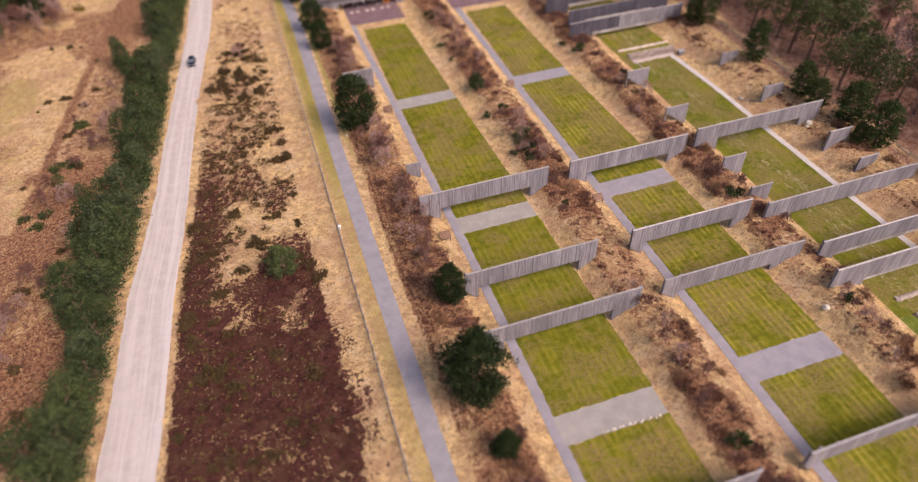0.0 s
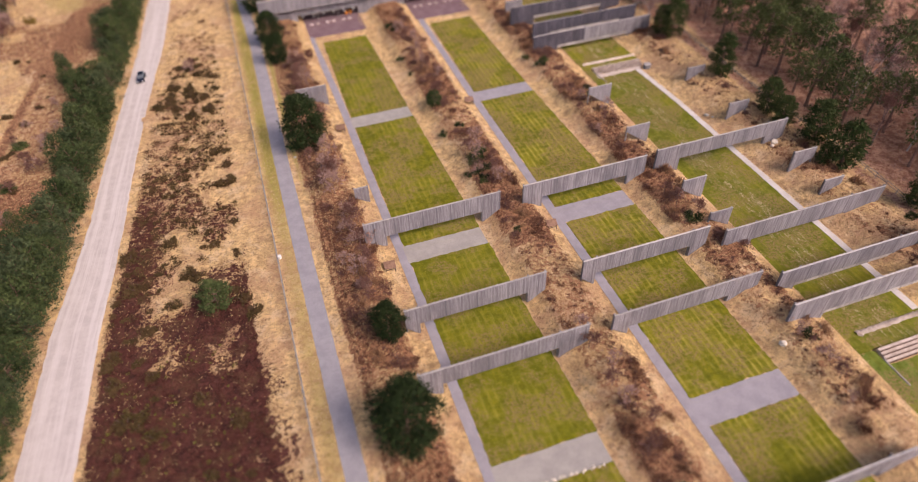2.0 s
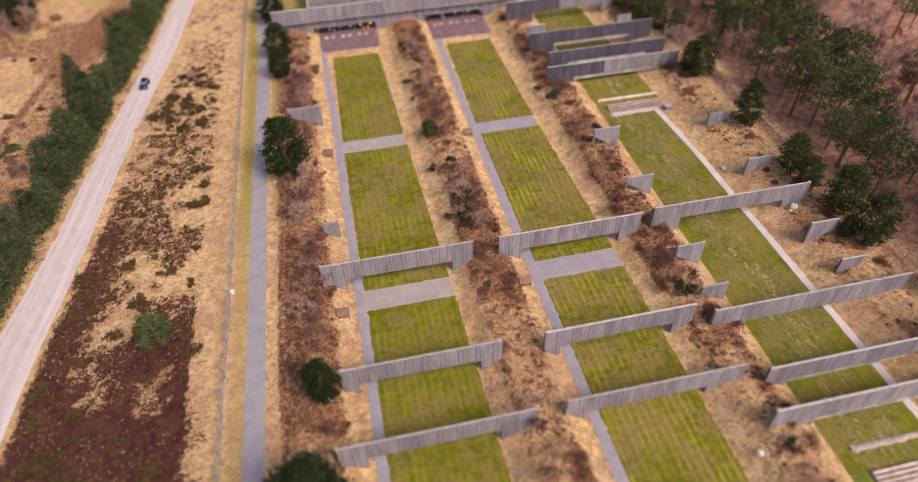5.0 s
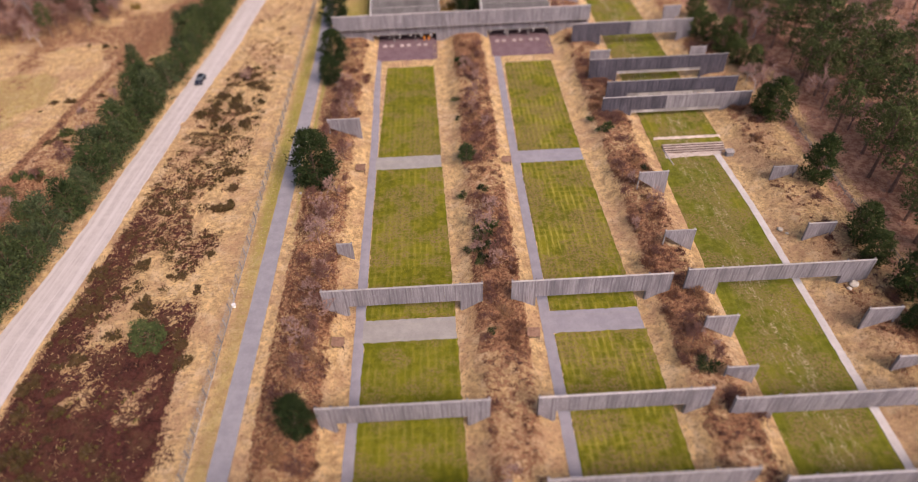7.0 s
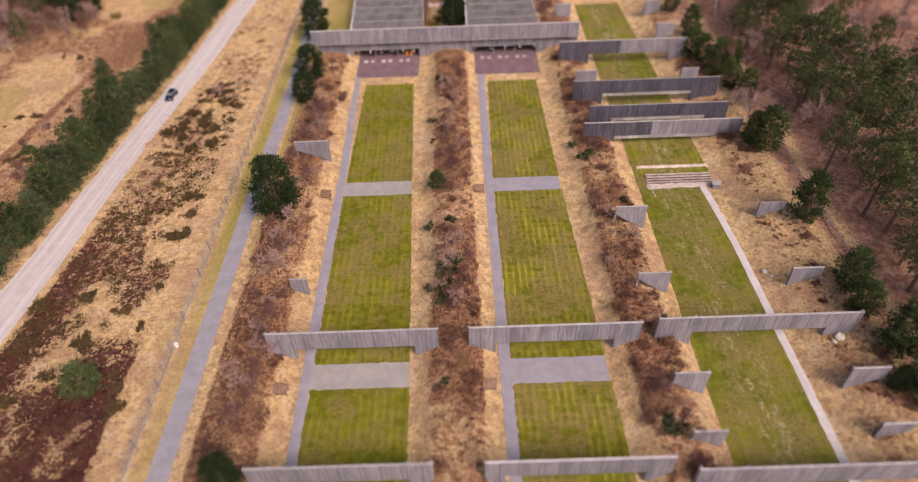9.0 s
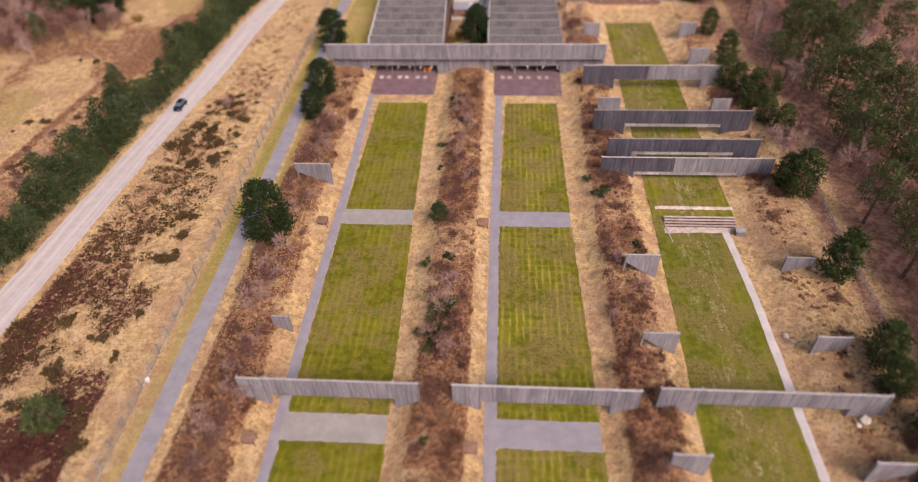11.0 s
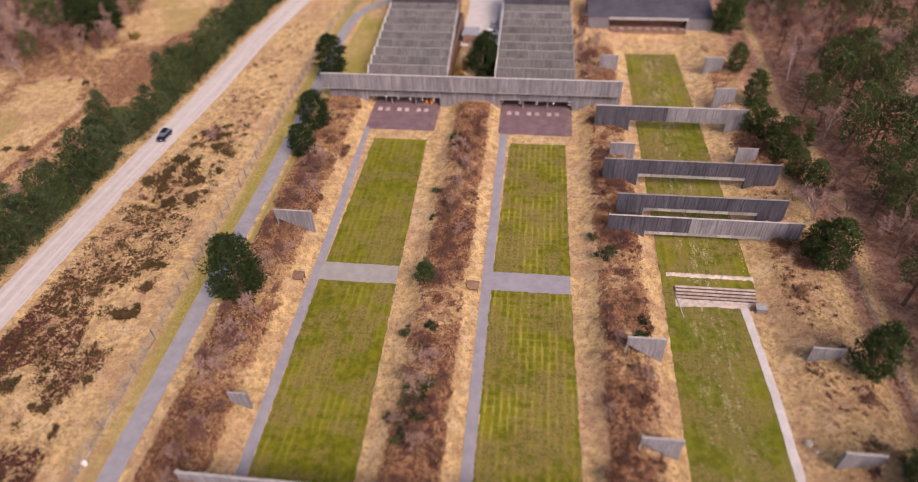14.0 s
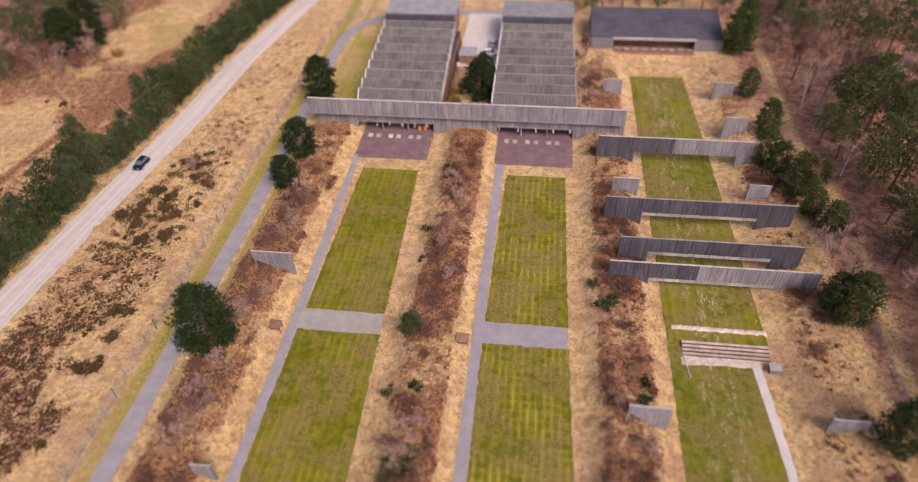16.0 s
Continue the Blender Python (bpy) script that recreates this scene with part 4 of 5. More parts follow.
marker = empty("white_bucket", 3.9, 90.0, 0.0, "small white bucket beside the wire fence", "bucket")
bm = bmesh.new()
bmesh.ops.create_cone(bm, cap_ends=True, segments=14, radius1=0.26, radius2=0.33, depth=0.6)
bmesh.ops.translate(bm, verts=bm.verts[:], vec=(0, 0, 0.3))
part("pail", bm, M_WHITE, marker)
bm = bmesh.new()
bmesh.ops.create_cone(bm, cap_ends=True, segments=14, radius1=0.35, radius2=0.35, depth=0.06)
bmesh.ops.translate(bm, verts=bm.verts[:], vec=(0, 0, 0.63))
part("lid", bm, M_WHITE, marker)


# ---- vehicles ----
def car(x, y, z, yaw, paint, label):
    c = empty("car", x, y, z, label, "car")
    c.matrix_world = pose(x, y, z, 0, 0, yaw)
    bm = bmesh.new()
    outline = [(-2.15, 0.35), (-2.2, 0.75), (-1.95, 0.95), (1.0, 1.0), (1.9, 0.85), (2.15, 0.65), (2.15, 0.35)]
    a = [bm.verts.new((px, -0.88, pz)) for px, pz in outline]
    b = [bm.verts.new((px, 0.88, pz)) for px, pz in outline]
    bm.faces.new(a)
    bm.faces.new(b[::-1])
    for i in range(len(a)):
        j = (i + 1) % len(a)
        bm.faces.new((a[j], a[i], b[i], b[j]))
    bmesh.ops.recalc_face_normals(bm, faces=bm.faces[:])
    bmesh.ops.bevel(bm, geom=bm.edges[:], offset=0.09, segments=2, affect="EDGES")
    body = part("body", bm, paint, c)
    bm = bmesh.new()
    low = [bm.verts.new(p) for p in ((-1.95, -0.78, 0.95), (1.0, -0.78, 0.98), (1.0, 0.78, 0.98), (-1.95, 0.78, 0.95))]
    high = [bm.verts.new(p) for p in ((-1.55, -0.6, 1.48), (0.2, -0.6, 1.5), (0.2, 0.6, 1.5), (-1.55, 0.6, 1.48))]
    for i in range(4):
        j = (i + 1) % 4
        bm.faces.new((low[i], low[j], high[j], high[i]))
    part("windows", bm, M_GLASS, c, "dark tinted glass")
    boxed("roof", (-1.6, 0.25, -0.63, 0.63, 1.47, 1.54), paint, c, "", 0.03)
    for px in (-1.35, 1.35):
        for py_ in (-0.85, 0.85):
            bm = bmesh.new()
            bmesh.ops.create_cone(bm, cap_ends=True, segments=16, radius1=0.33, radius2=0.33, depth=0.22)
            bmesh.ops.transform(bm, matrix=pose(px, py_, 0.33, 90, 0, 0), verts=bm.verts[:])
            w = part("wheel", bm, M_TYRE, c)
            bm = bmesh.new()
            bmesh.ops.create_cone(bm, cap_ends=True, segments=12, radius1=0.19, radius2=0.19, depth=0.25)
            bmesh.ops.transform(bm, matrix=pose(px, py_, 0.33, 90, 0, 0), verts=bm.verts[:])
            part("rim", bm, M_CARGREY, w)
    for py_ in (-0.6, 0.6):
        boxed("headlight", (2.02, 2.14, py_ - 0.2, py_ + 0.2, 0.62, 0.76), M_WHITE, c, "", 0.02)
    return c


car(-20.4, 165.8, 0.1, -95, M_CAR, "dark blue hatchback car on the gravel road")
car(48.9, 226.5, 0.08, 90, M_CARGREY, "silver car parked in the concrete yard")
van = car(48.7, 220.6, 0.08, 0, M_WHITE, "white car parked in the concrete yard")
store = empty("store_hut", 43.2, 217.5, 0, "small grey-roofed store hut beside the yard", "hut")
boxed("wall_shell", (-1.9, 1.9, -2.2, 2.2, 0, 2.3), M_BRICK, store)
boxed("roof", (-2.2, 2.2, -2.5, 2.5, 2.3, 2.5), M_FLATROOF, store)


# ---- plants ----
def tufts(points, dirs, length, width, r, k=3):
    """k narrow triangles at each point, fanned about its direction."""
    n = len(points)
    P = np.repeat(points, k, 0)
    D = np.repeat(dirs, k, 0) + r.normal(0, 0.45, (n * k, 3))
    D /= np.linalg.norm(D, axis=1, keepdims=True)
    S = np.cross(D, r.normal(0, 1, (n * k, 3)))
    S /= np.linalg.norm(S, axis=1, keepdims=True) + 1e-9
    L = length * r.uniform(0.6, 1.3, (n * k, 1))
    W = width * r.uniform(0.6, 1.3, (n * k, 1))
    return np.stack([P - S * W - D * L * 0.25, P + S * W - D * L * 0.25, P + D * L * 0.75], 1)


def fronds(points, out, length, width, r, k=3):
    """k narrow leaves at each point, lying on the clump whose outward way is given."""
    n = len(points)
    P, N = np.repeat(points, k, 0), np.repeat(out, k, 0) + r.normal(0, 0.35, (n * k, 3))
    N /= np.linalg.norm(N, axis=1, keepdims=True)
    D = np.cross(N, r.normal(0, 1, (n * k, 3)))
    D /= np.linalg.norm(D, axis=1, keepdims=True) + 1e-9
    S = np.cross(N, D)
    D = D + N * r.uniform(0.1, 0.7, (n * k, 1))
    L = length * r.uniform(0.6, 1.3, (n * k, 1))
    W = width * r.uniform(0.6, 1.3, (n * k, 1))
    return np.stack([P - S * W - D * L * 0.25, P + S * W - D * L * 0.25, P + D * L * 0.75], 1)


def crown(r, clumps, per, radius, height, base, spread, leaf, shape):
    """Needle sprays along limbs that rise outwards from the stem. Returns triangles and the spray middles."""
    tris, mids = [], []
    for i in range(clumps):
        u = (i + 0.5) / clumps
        z = base + (height - base) * u
        reach = radius * shape(u) * r.uniform(0.6, 1.08)
        a = i * 2.4 + r.uniform(-0.5, 0.5)
        c = np.array([reach * math.cos(a), reach * math.sin(a), z + r.normal(0, 0.2)])
        foot = np.array([0.0, 0.0, max(0.2, z - 0.45 * reach - 0.2)])
        mids.append(c)
        size = spread * r.uniform(0.75, 1.2)
        way = (c - foot) / (np.linalg.norm(c - foot) + 1e-6)
        t = r.uniform(0.0, 1.0, (per, 1)) ** 0.7
        v = r.normal(0, 1, (per, 3))
        v /= np.linalg.norm(v, axis=1, keepdims=True)
        v[:, 2] = np.abs(v[:, 2]) * 0.8 - 0.15
        along = foot + (c - foot) * (0.72 + 0.3 * t)
        pts = along + v * size * r.uniform(0.45, 1.0, (per, 1)) * np.array([1.0, 1.0, 0.8])
        out = v * 0.9 + way * 0.5 + np.array([0, 0, 0.4])
        h = per // 2
        tris.append(fronds(pts[:h], v[:h] + np.array([0, 0, 0.25]), leaf, leaf * 0.24, r))
        tris.append(tufts(pts[h:], out[h:], leaf * 1.15, leaf * 0.17, r, 3))
    return np.concatenate(tris), mids


def pine(name, seed, height, radius, base, clumps, per, spread, leaf, shape, material, label, category="pine tree", lean=0.0, bark=None):
    r = np.random.default_rng(seed)
    tree = empty(name, 0, 0, 0, label, category)
    tris, mids = crown(r, clumps, per, radius, height, base, spread, leaf, shape)
    bm = bmesh.new()
    knots = [(lean * t * height + r.normal(0, 0.06), r.normal(0, 0.06), height * 0.92 * t - 0.3 * (t == 0)) for t in np.linspace(0, 1, 6)]
    for i in range(5):
        tube(bm, knots[i], knots[i + 1], 0.028 * height * (1 - i / 5.6), 0.028 * height * (1 - (i + 1) / 5.6), 7)
    for c in mids[:: max(1, len(mids) // 12)]:
        t = max(0.08, min(0.95, (c[2] - 0.8) / height))
        tube(bm, (lean * t * height, 0, t * height * 0.92), c, 0.05 + 0.004 * height, 0.025, 4)
    part("trunk", bm, bark or M_BARK, tree)
    ob = new("crown", tri_mesh("crown", tris, material))
    ob.parent = tree
    return tree


ROUND = lambda u: math.sin(math.pi * min(1, 0.14 + 0.86 * u)) ** 0.6
CONE = lambda u: (1 - u) ** 0.75 * 0.95 + 0.08
TALL = lambda u: math.sin(math.pi * (0.2 + 0.75 * u)) ** 0.8


def bare_tree(seed, height, spread, material, twig, label, name="bare_tree"):
    r = np.random.default_rng(seed)
    tree = empty(name, 0, 0, 0, label, "tree")
    bm = bmesh.new()
    ends = []

    def grow(p, d, length, rad, depth):
        q = p + d * length
        tube(bm, p, q, rad, rad * 0.6, 5 if depth == 0 else 3)
        ends.append((q, d, depth))
        if depth < 3:
            for _ in range(4 if depth == 0 else 3):
                nd = (d + Vector(r.normal(0, spread, 3)) + Vector((0, 0, 0.18))).normalized()
                grow(p + d * length * r.uniform(0.45, 1.0), nd, length * r.uniform(0.5, 0.72), rad * 0.5, depth + 1)

    grow(Vector((0, 0, -0.2)), Vector((r.normal(0, 0.06), r.normal(0, 0.06), 1)).normalized(), height * 0.5, 0.017 * height, 0)
    part("trunk", bm, material, tree)
    pts = np.array([tuple(e[0]) for e in ends if e[2] >= 2])
    dirs = np.array([tuple(e[1]) for e in ends if e[2] >= 2])
    tris = [tufts(pts + r.normal(0, 0.3, pts.shape), dirs, height * 0.15, 0.045, r, 8) for _ in range(2)]
    ob = new("crown", tri_mesh("crown", np.concatenate(tris), twig))
    ob.parent = tree
    return tree


def shrub(seed, size, height, count, leaf, width, material, label, category="shrub", name="shrub"):
    """A mound of upright twigs or leaves on a few stems."""
    r = np.random.default_rng(seed)
    s = empty(name, 0, 0, 0, label, category)
    tris = []
    for _ in range(9):
        a, q = r.uniform(0, 2 * np.pi), size * math.sqrt(r.uniform(0, 1)) * 0.75
        c = np.array([q * math.cos(a), q * math.sin(a), 0])
        n = count // 9
        v = r.normal(0, 1, (n, 3))
        v /= np.linalg.norm(v, axis=1, keepdims=True)
        v[:, 2] = np.abs(v[:, 2])
        hh = height * r.uniform(0.6, 1.1) * (1 - 0.45 * q / size)
        pts = c + v * np.array([size * 0.42, size * 0.42, hh * 0.85]) * r.uniform(0.3, 1, (n, 1))
        tris.append(tufts(pts, v + np.array([0, 0, 0.6]), leaf, width, r))
    ob = new("foliage", tri_mesh("foliage", np.concatenate(tris), material))
    ob.parent = s
    bm = bmesh.new()
    for _ in range(6):
        a = r.uniform(0, 2 * np.pi)
        tube(bm, (0.1 * math.cos(a), 0.1 * math.sin(a), -0.15), (size * 0.5 * math.cos(a), size * 0.5 * math.sin(a), height * 0.7), 0.04, 0.012, 3)
    part("woody_base", bm, M_GREYBARK, s)
    return s


def plant(proto, spots, first):
    """Sets the first of a kind and its copies at (x, y, scale)."""
    for x, y, s in spots:
        m = pose(x, y, ground_at(x, y) - 0.03, 0, 0, rng.uniform(0, 360))
        if first:
            ob, first = proto, False
            ob.matrix_world = m
        else:
            ob = copy_thing(proto, m)
        ob.scale = (s * rng.uniform(0.9, 1.1), s * rng.uniform(0.9, 1.1), s * rng.uniform(0.88, 1.12))


def scatter(protos, spots):
    for i, p in enumerate(protos):
        mine = [s for j, s in enumerate(spots) if j % len(protos) == i]
        if mine:
            plant(p, mine, True)
        else:
            for o in (*p.children, p):
                bpy.data.objects.remove(o)


# broad dark pines by the track and between the houses
HERO = "broad dense dark green pine beside the service track"
big = [pine("pine_tree", 11 + i, 11.0, 4.2, 0.5, 100, 52, 1.4, 0.44, ROUND, M_DEEP, HERO) for i in range(2)]
scatter(big, [(13.9, 121.9, 1.02), (16.0, 48.9, 1.16), (12.6, 172.6, 0.82), (17.8, 66.4, 0.62), (12.9, 161.6, 0.72), (10.8, 195.0, 0.92), (48.0, 199.0, 0.82), (48.3, 205.0, 0.78), (16.6, 38.4, 0.38), (-63.5, 213, 0.95), (-67.5, 217, 1.1), (-61, 219, 0.85), (-65, 224, 1.1)])
small = [pine("young_pine", 21, 4.2, 2.0, 0.2, 44, 40, 0.7, 0.3, ROUND, M_SPRUCE, "small bushy green pine standing alone on the heath")]
scatter(small, [(-7.2, 82.6, 1.32), (44.0, 127.6, 0.85), (44.0, 129.4, 0.6)])

# hedge of road pines
hedge = [pine("road_pine", 31 + i, 7.4, 2.8, 0.3, 46, 32, 1.15, 0.36, (ROUND, CONE, TALL)[i], (M_SPRUCE, M_HEDGE, M_SPRUCE)[i], "bushy green pine in the row beside the gravel road") for i in range(3)]
spots = []
for y in np.arange(46, 272, 4.0):
    c = float(np.interp(y, [40, 57, 85, 100, 120, 135, 150, 170, 190, 205, 221, 233, 270, 300], [-39.6, -38.2, -35.8, -34.4, -31.8, -29.4, -28.0, -26.4, -24.8, -23.2, -20.4, -17.5, -8, -1]))
    for k in range(3):
        thick = float(soft_noise(np.array(13.0 * k), np.array(float(y)), 0.16, 83))
        if thick > (0.48, 0.14, 0.06)[k]:
            size = rng.uniform(0.55, 0.95) + 0.5 * thick
            spots.append((min(c + rng.normal(0, 0.9) + (k - 1.25) * 2.9, float(road_x(y) - road_half(y)) - 0.4 - 2.7 * size), y + rng.uniform(-1.6, 1.6), size))
spots += [(-36.2, 168, 0.9), (-37.5, 172, 1.0), (-34.8, 164, 0.8), (-42, 116, 0.5), (-41, 100, 0.45), (-47, 122, 0.4)]
scatter(hedge, spots)

# forest on the far side of the third lane
FOREST = "tall forest pine with bare stem and tufted green crown"
wood = [pine("forest_pine", 41 + i, 11.5, 2.9, 4.0 + 0.6 * i, 40, 26, 1.25, 0.42, TALL, M_PINE, FOREST, lean=0.03 * (i - 1)) for i in range(3)]
edge = [pine("edge_pine", 51 + i, 9.0, 2.9, 0.5, 68, 40, 1.15, 0.42, (ROUND, TALL)[i], M_EDGE, "full green pine at the edge of the range") for i in range(2)]
scatter(edge, [(111.3, 136.0, 1.05), (110.6, 114.3, 1.05), (109.6, 174.5, 0.8), (111.4, 168.0, 1.0), (109.5, 203.5, 0.8), (110.2, 187.5, 0.85), (114.4, 156.7, 0.85), (112.7, 85.2, 1.1), (112.2, 76.8, 1.15), (111.4, 53.0, 1.0), (110.8, 97.6, 0.9), (111.0, 226.0, 1.3), (113.5, 231, 1.2), (108.8, 78.5, 0.5), (112.5, 161.5, 0.7), (110.2, 92.3, 0.75), (107.6, 177.4, 0.85), (115.6, 62.2, 0.9), (109.5, 138.6, 0.8), (115.5, 170.5, 0.8)])
spots = [(123, 92.7, 1.2), (131.3, 112.8, 1.25), (147.6, 112.2, 1.3), (140, 94.7, 1.2), (157, 101.9, 1.2), (128.1, 82.4, 1.2), (123.6, 71.5, 1.15), (124.9, 145.5, 1.25), (135.5, 157.9, 1.3), (138.1, 143.4, 1.25), (131.5, 127.7, 1.25), (121.7, 114.9, 1.2), (131.2, 144.6, 1.2), (125.5, 186, 1.2), (131.6, 180.4, 1.2), (129.7, 170.7, 1.15), (126.8, 153.9, 1.2), (125.4, 223.7, 1.2), (136.6, 227.7, 1.3), (147.1, 224.8, 1.2), (135.3, 199.5, 1.1), (145.6, 200.1, 1.2), (123.4, 150.2, 1.0), (128.6, 136.3, 1.1), (134.2, 135.4, 1.2), (124.4, 122.6, 1.1), (127.3, 119.4, 1.2)]
bare = []
for _ in range(6000):
    x, y = rng.uniform(116, 176), rng.uniform(36, 268)
    trail = float(trail_x(y))
    if abs(x - trail) < 3.6 or (y > 250 and rng.uniform() < 0.5):
        continue
    gap = 4.5 if x < 150 else 6.8
    if any((x - a) ** 2 + (y - b) ** 2 < gap * gap for a, b, _ in spots + bare):
        continue
    dens = soft_noise(np.array(x), np.array(y), 0.06, 21)
    (spots if rng.uniform() < (0.06 + 0.5 * dens if x < 138 else 0.03 + 0.28 * dens) + (0.2 if y > 192 else 0) else bare).append((x, y, rng.uniform(0.8, 1.4)))
for _ in range(900):
    x, y = rng.uniform(-135, -57), rng.uniform(190, 300)
    if y < 200 + 0.3 * (x + 80) + 14 * math.sin(x * 0.2) or any((x - a) ** 2 + (y - b) ** 2 < 26 for a, b, _ in spots + bare):
        continue
    (spots if rng.uniform() < 0.3 else bare).append((x, y, rng.uniform(0.7, 1.1)))
for _ in range(300):
    x, y = rng.uniform(66, 116), rng.uniform(246, 300)
    if not any((x - a) ** 2 + (y - b) ** 2 < 22 for a, b, _ in spots + bare):
        (spots if rng.uniform() < 0.5 else bare).append((x, y, rng.uniform(0.7, 1.1)))
scatter(wood, spots)
birch = [bare_tree(61 + i, 9.5, 0.5, (M_GREYBARK, M_GREYBARK, M_BIRCH)[i], (M_PURPLE, M_TWIG, M_PURPLE)[i], ("leafless brown twiggy tree at the forest", "leafless reddish tree in the forest", "leafless white-stemmed birch at the forest edge")[i]) for i in range(3)]
bare += [(113.5, 150.5, 0.75), (115.0, 166.5, 1.0), (111.8, 147.6, 0.85), (114.8, 146.0, 0.72), (115.4, 152.5, 0.8), (111.9, 152.8, 0.6)]
scatter(birch, bare)

# scrub on the banks
SCRUB = "leafless reddish brown scrub on the bank"
twigs = [shrub(71 + i, 1.5, 1.3, 190, 0.5, 0.035, (M_TWIG, M_RUST, M_TWIG, M_BRAMBLE)[i], SCRUB) for i in range(4)]
spots = []
for x0, x1, y0, y1, n_ in ((13.2, 20.5, 25, 182, 85), (43.6, 50.6, 22, 183, 90), (73.6, 80.6, 22, 182, 85), (104.5, 111, 40, 180, 35)):
    k = 0
    while k < n_:
        x, y = rng.uniform(x0, x1), rng.uniform(y0, y1)
        if soft_noise(np.array(x), np.array(y), 0.28, 5) > rng.uniform(0.15, 0.65) and not (x > 70 and y < 62 and k % 2):
            spots.append((x, y, rng.uniform(0.55, 1.35)))
            k += 1
scatter(twigs, spots)
big_scrub = [bare_tree(81 + i, 4.2, 0.75, M_GREYBARK, (M_TWIG, M_PURPLE)[i], "tall leafless purple-brown bush among dry grass", "bare_bush") for i in range(2)]
spots = [(17.2 + rng.normal(0, 1.6), y + rng.normal(0, 0.8), rng.uniform(0.7, 1.15)) for y in np.r_[np.arange(76, 98, 1.5), np.arange(104, 118, 1.7), np.arange(144, 160, 1.6), np.arange(126, 136, 2.2)]]
spots += [(46.8 + rng.normal(0, 1.4), y, rng.uniform(0.6, 1.0)) for y in np.r_[np.arange(96, 112, 2.2), np.arange(140, 166, 3.0), np.arange(40, 60, 3.5)]]
spots += [(77 + rng.normal(0, 1.4), y, rng.uniform(0.5, 0.9)) for y in np.r_[np.arange(74, 82, 1.8), np.arange(104, 120, 3.0), np.arange(34, 50, 3.0)]]
spots += [(72.6 + rng.normal(0, 1.0), y, rng.uniform(0.9, 1.4)) for y in np.arange(192, 222, 2.6)]
for _ in range(34):
    y = rng.uniform(70, 165)
    spots.append((float(np.interp(y, DITCH_Y, DITCH_X)) + rng.uniform(2, 11), y, rng.uniform(0.6, 1.1)))
for _ in range(420):
    x, y = rng.uniform(-100, -54), rng.uniform(193, 245)
    if y > np.interp(x, [-78, -69, -59, -50], [194, 197, 201, 208]) and x < np.interp(y, [206, 226, 240], [-53, -61, -70]) and not any((x - a) ** 2 + (y - b) ** 2 < 9 for a, b, _ in spots):
        spots.append((x, y, rng.uniform(1.0, 1.7)))
spots += [(-9.0, 165.5, 0.8), (-8.2, 167.2, 0.9), (-10.0, 167.0, 0.7)]
scatter(big_scrub, spots)
gorse = [shrub(91 + i, 1.15, 1.1, 240, 0.3, 0.09, M_GORSE, "low green gorse bush among dry grass", name="gorse_bush") for i in range(2)]
spots = [(44.6, 170.3, 0.9), (45.0, 167.6, 0.7), (42.8, 152.3, 0.8), (42.8, 116.8, 0.9), (46.6, 117.1, 0.8), (74.1, 135.6, 1.0), (75.6, 136.8, 0.9), (72.8, 141.3, 0.8), (43.0, 144.2, 0.6), (46.1, 105.2, 1.3), (47.5, 107.0, 1.1), (45.2, 103.6, 1.0), (16.0, 39.2, 1.0), (76.7, 73.6, 1.2), (46.0, 29.9, 1.1), (77.6, 44.7, 0.9), (46.3, 168.4, 0.7), (79.3, 118.0, 0.8), (79.6, 121.4, 0.7), (45.7, 82.0, 0.6), (112.6, 60.0, 0.9)]
green = [shrub(94 + i, 1.25, 1.3, 260, 0.34, 0.06, M_SPRUCE, "low dark green evergreen bush on the bank", name="green_bush") for i in range(2)]
scatter(green, [(x, y, 1.25 * s) for x, y, s in spots] + [(45.4, 98.5, 1.0), (44.3, 100.6, 0.8), (47.2, 101.4, 1.1), (-48.6, 129.2, 1.6), (-45.9, 129.6, 1.5), (-49.0, 113.8, 1.2), (-45.8, 145.2, 1.7), (-52.8, 113.5, 1.1), (-50.3, 110.0, 1.2), (43.0, 101.1, 0.9), (45.1, 101.0, 0.9), (44.8, 97.0, 0.8)])
spots = []
for _ in range(130):
    y = rng.uniform(45, 190)
    x = rng.uniform(float(road_x(y)) + 5, -1.5)
    if soft_noise(np.array(x), np.array(y), 0.13, 3) > 0.42:
        spots.append((x, y, rng.uniform(0.45, 1.7)))
for _ in range(30):
    spots.append((rng.uniform(-62, -42), rng.uniform(60, 190), rng.uniform(0.5, 1.2)))
scatter(gorse, spots)
gold = [shrub(97, 1.6, 2.2, 260, 0.4, 0.09, M_YELLOW, "yellowed leafy bush between the range houses", name="yellow_bush")]
scatter(gold, [(42.2, 196.5, 1.35), (42.0, 200.5, 1.2), (42.4, 191.5, 1.2), (43.5, 204.0, 1.1), (-52.0, 214, 1.3)])


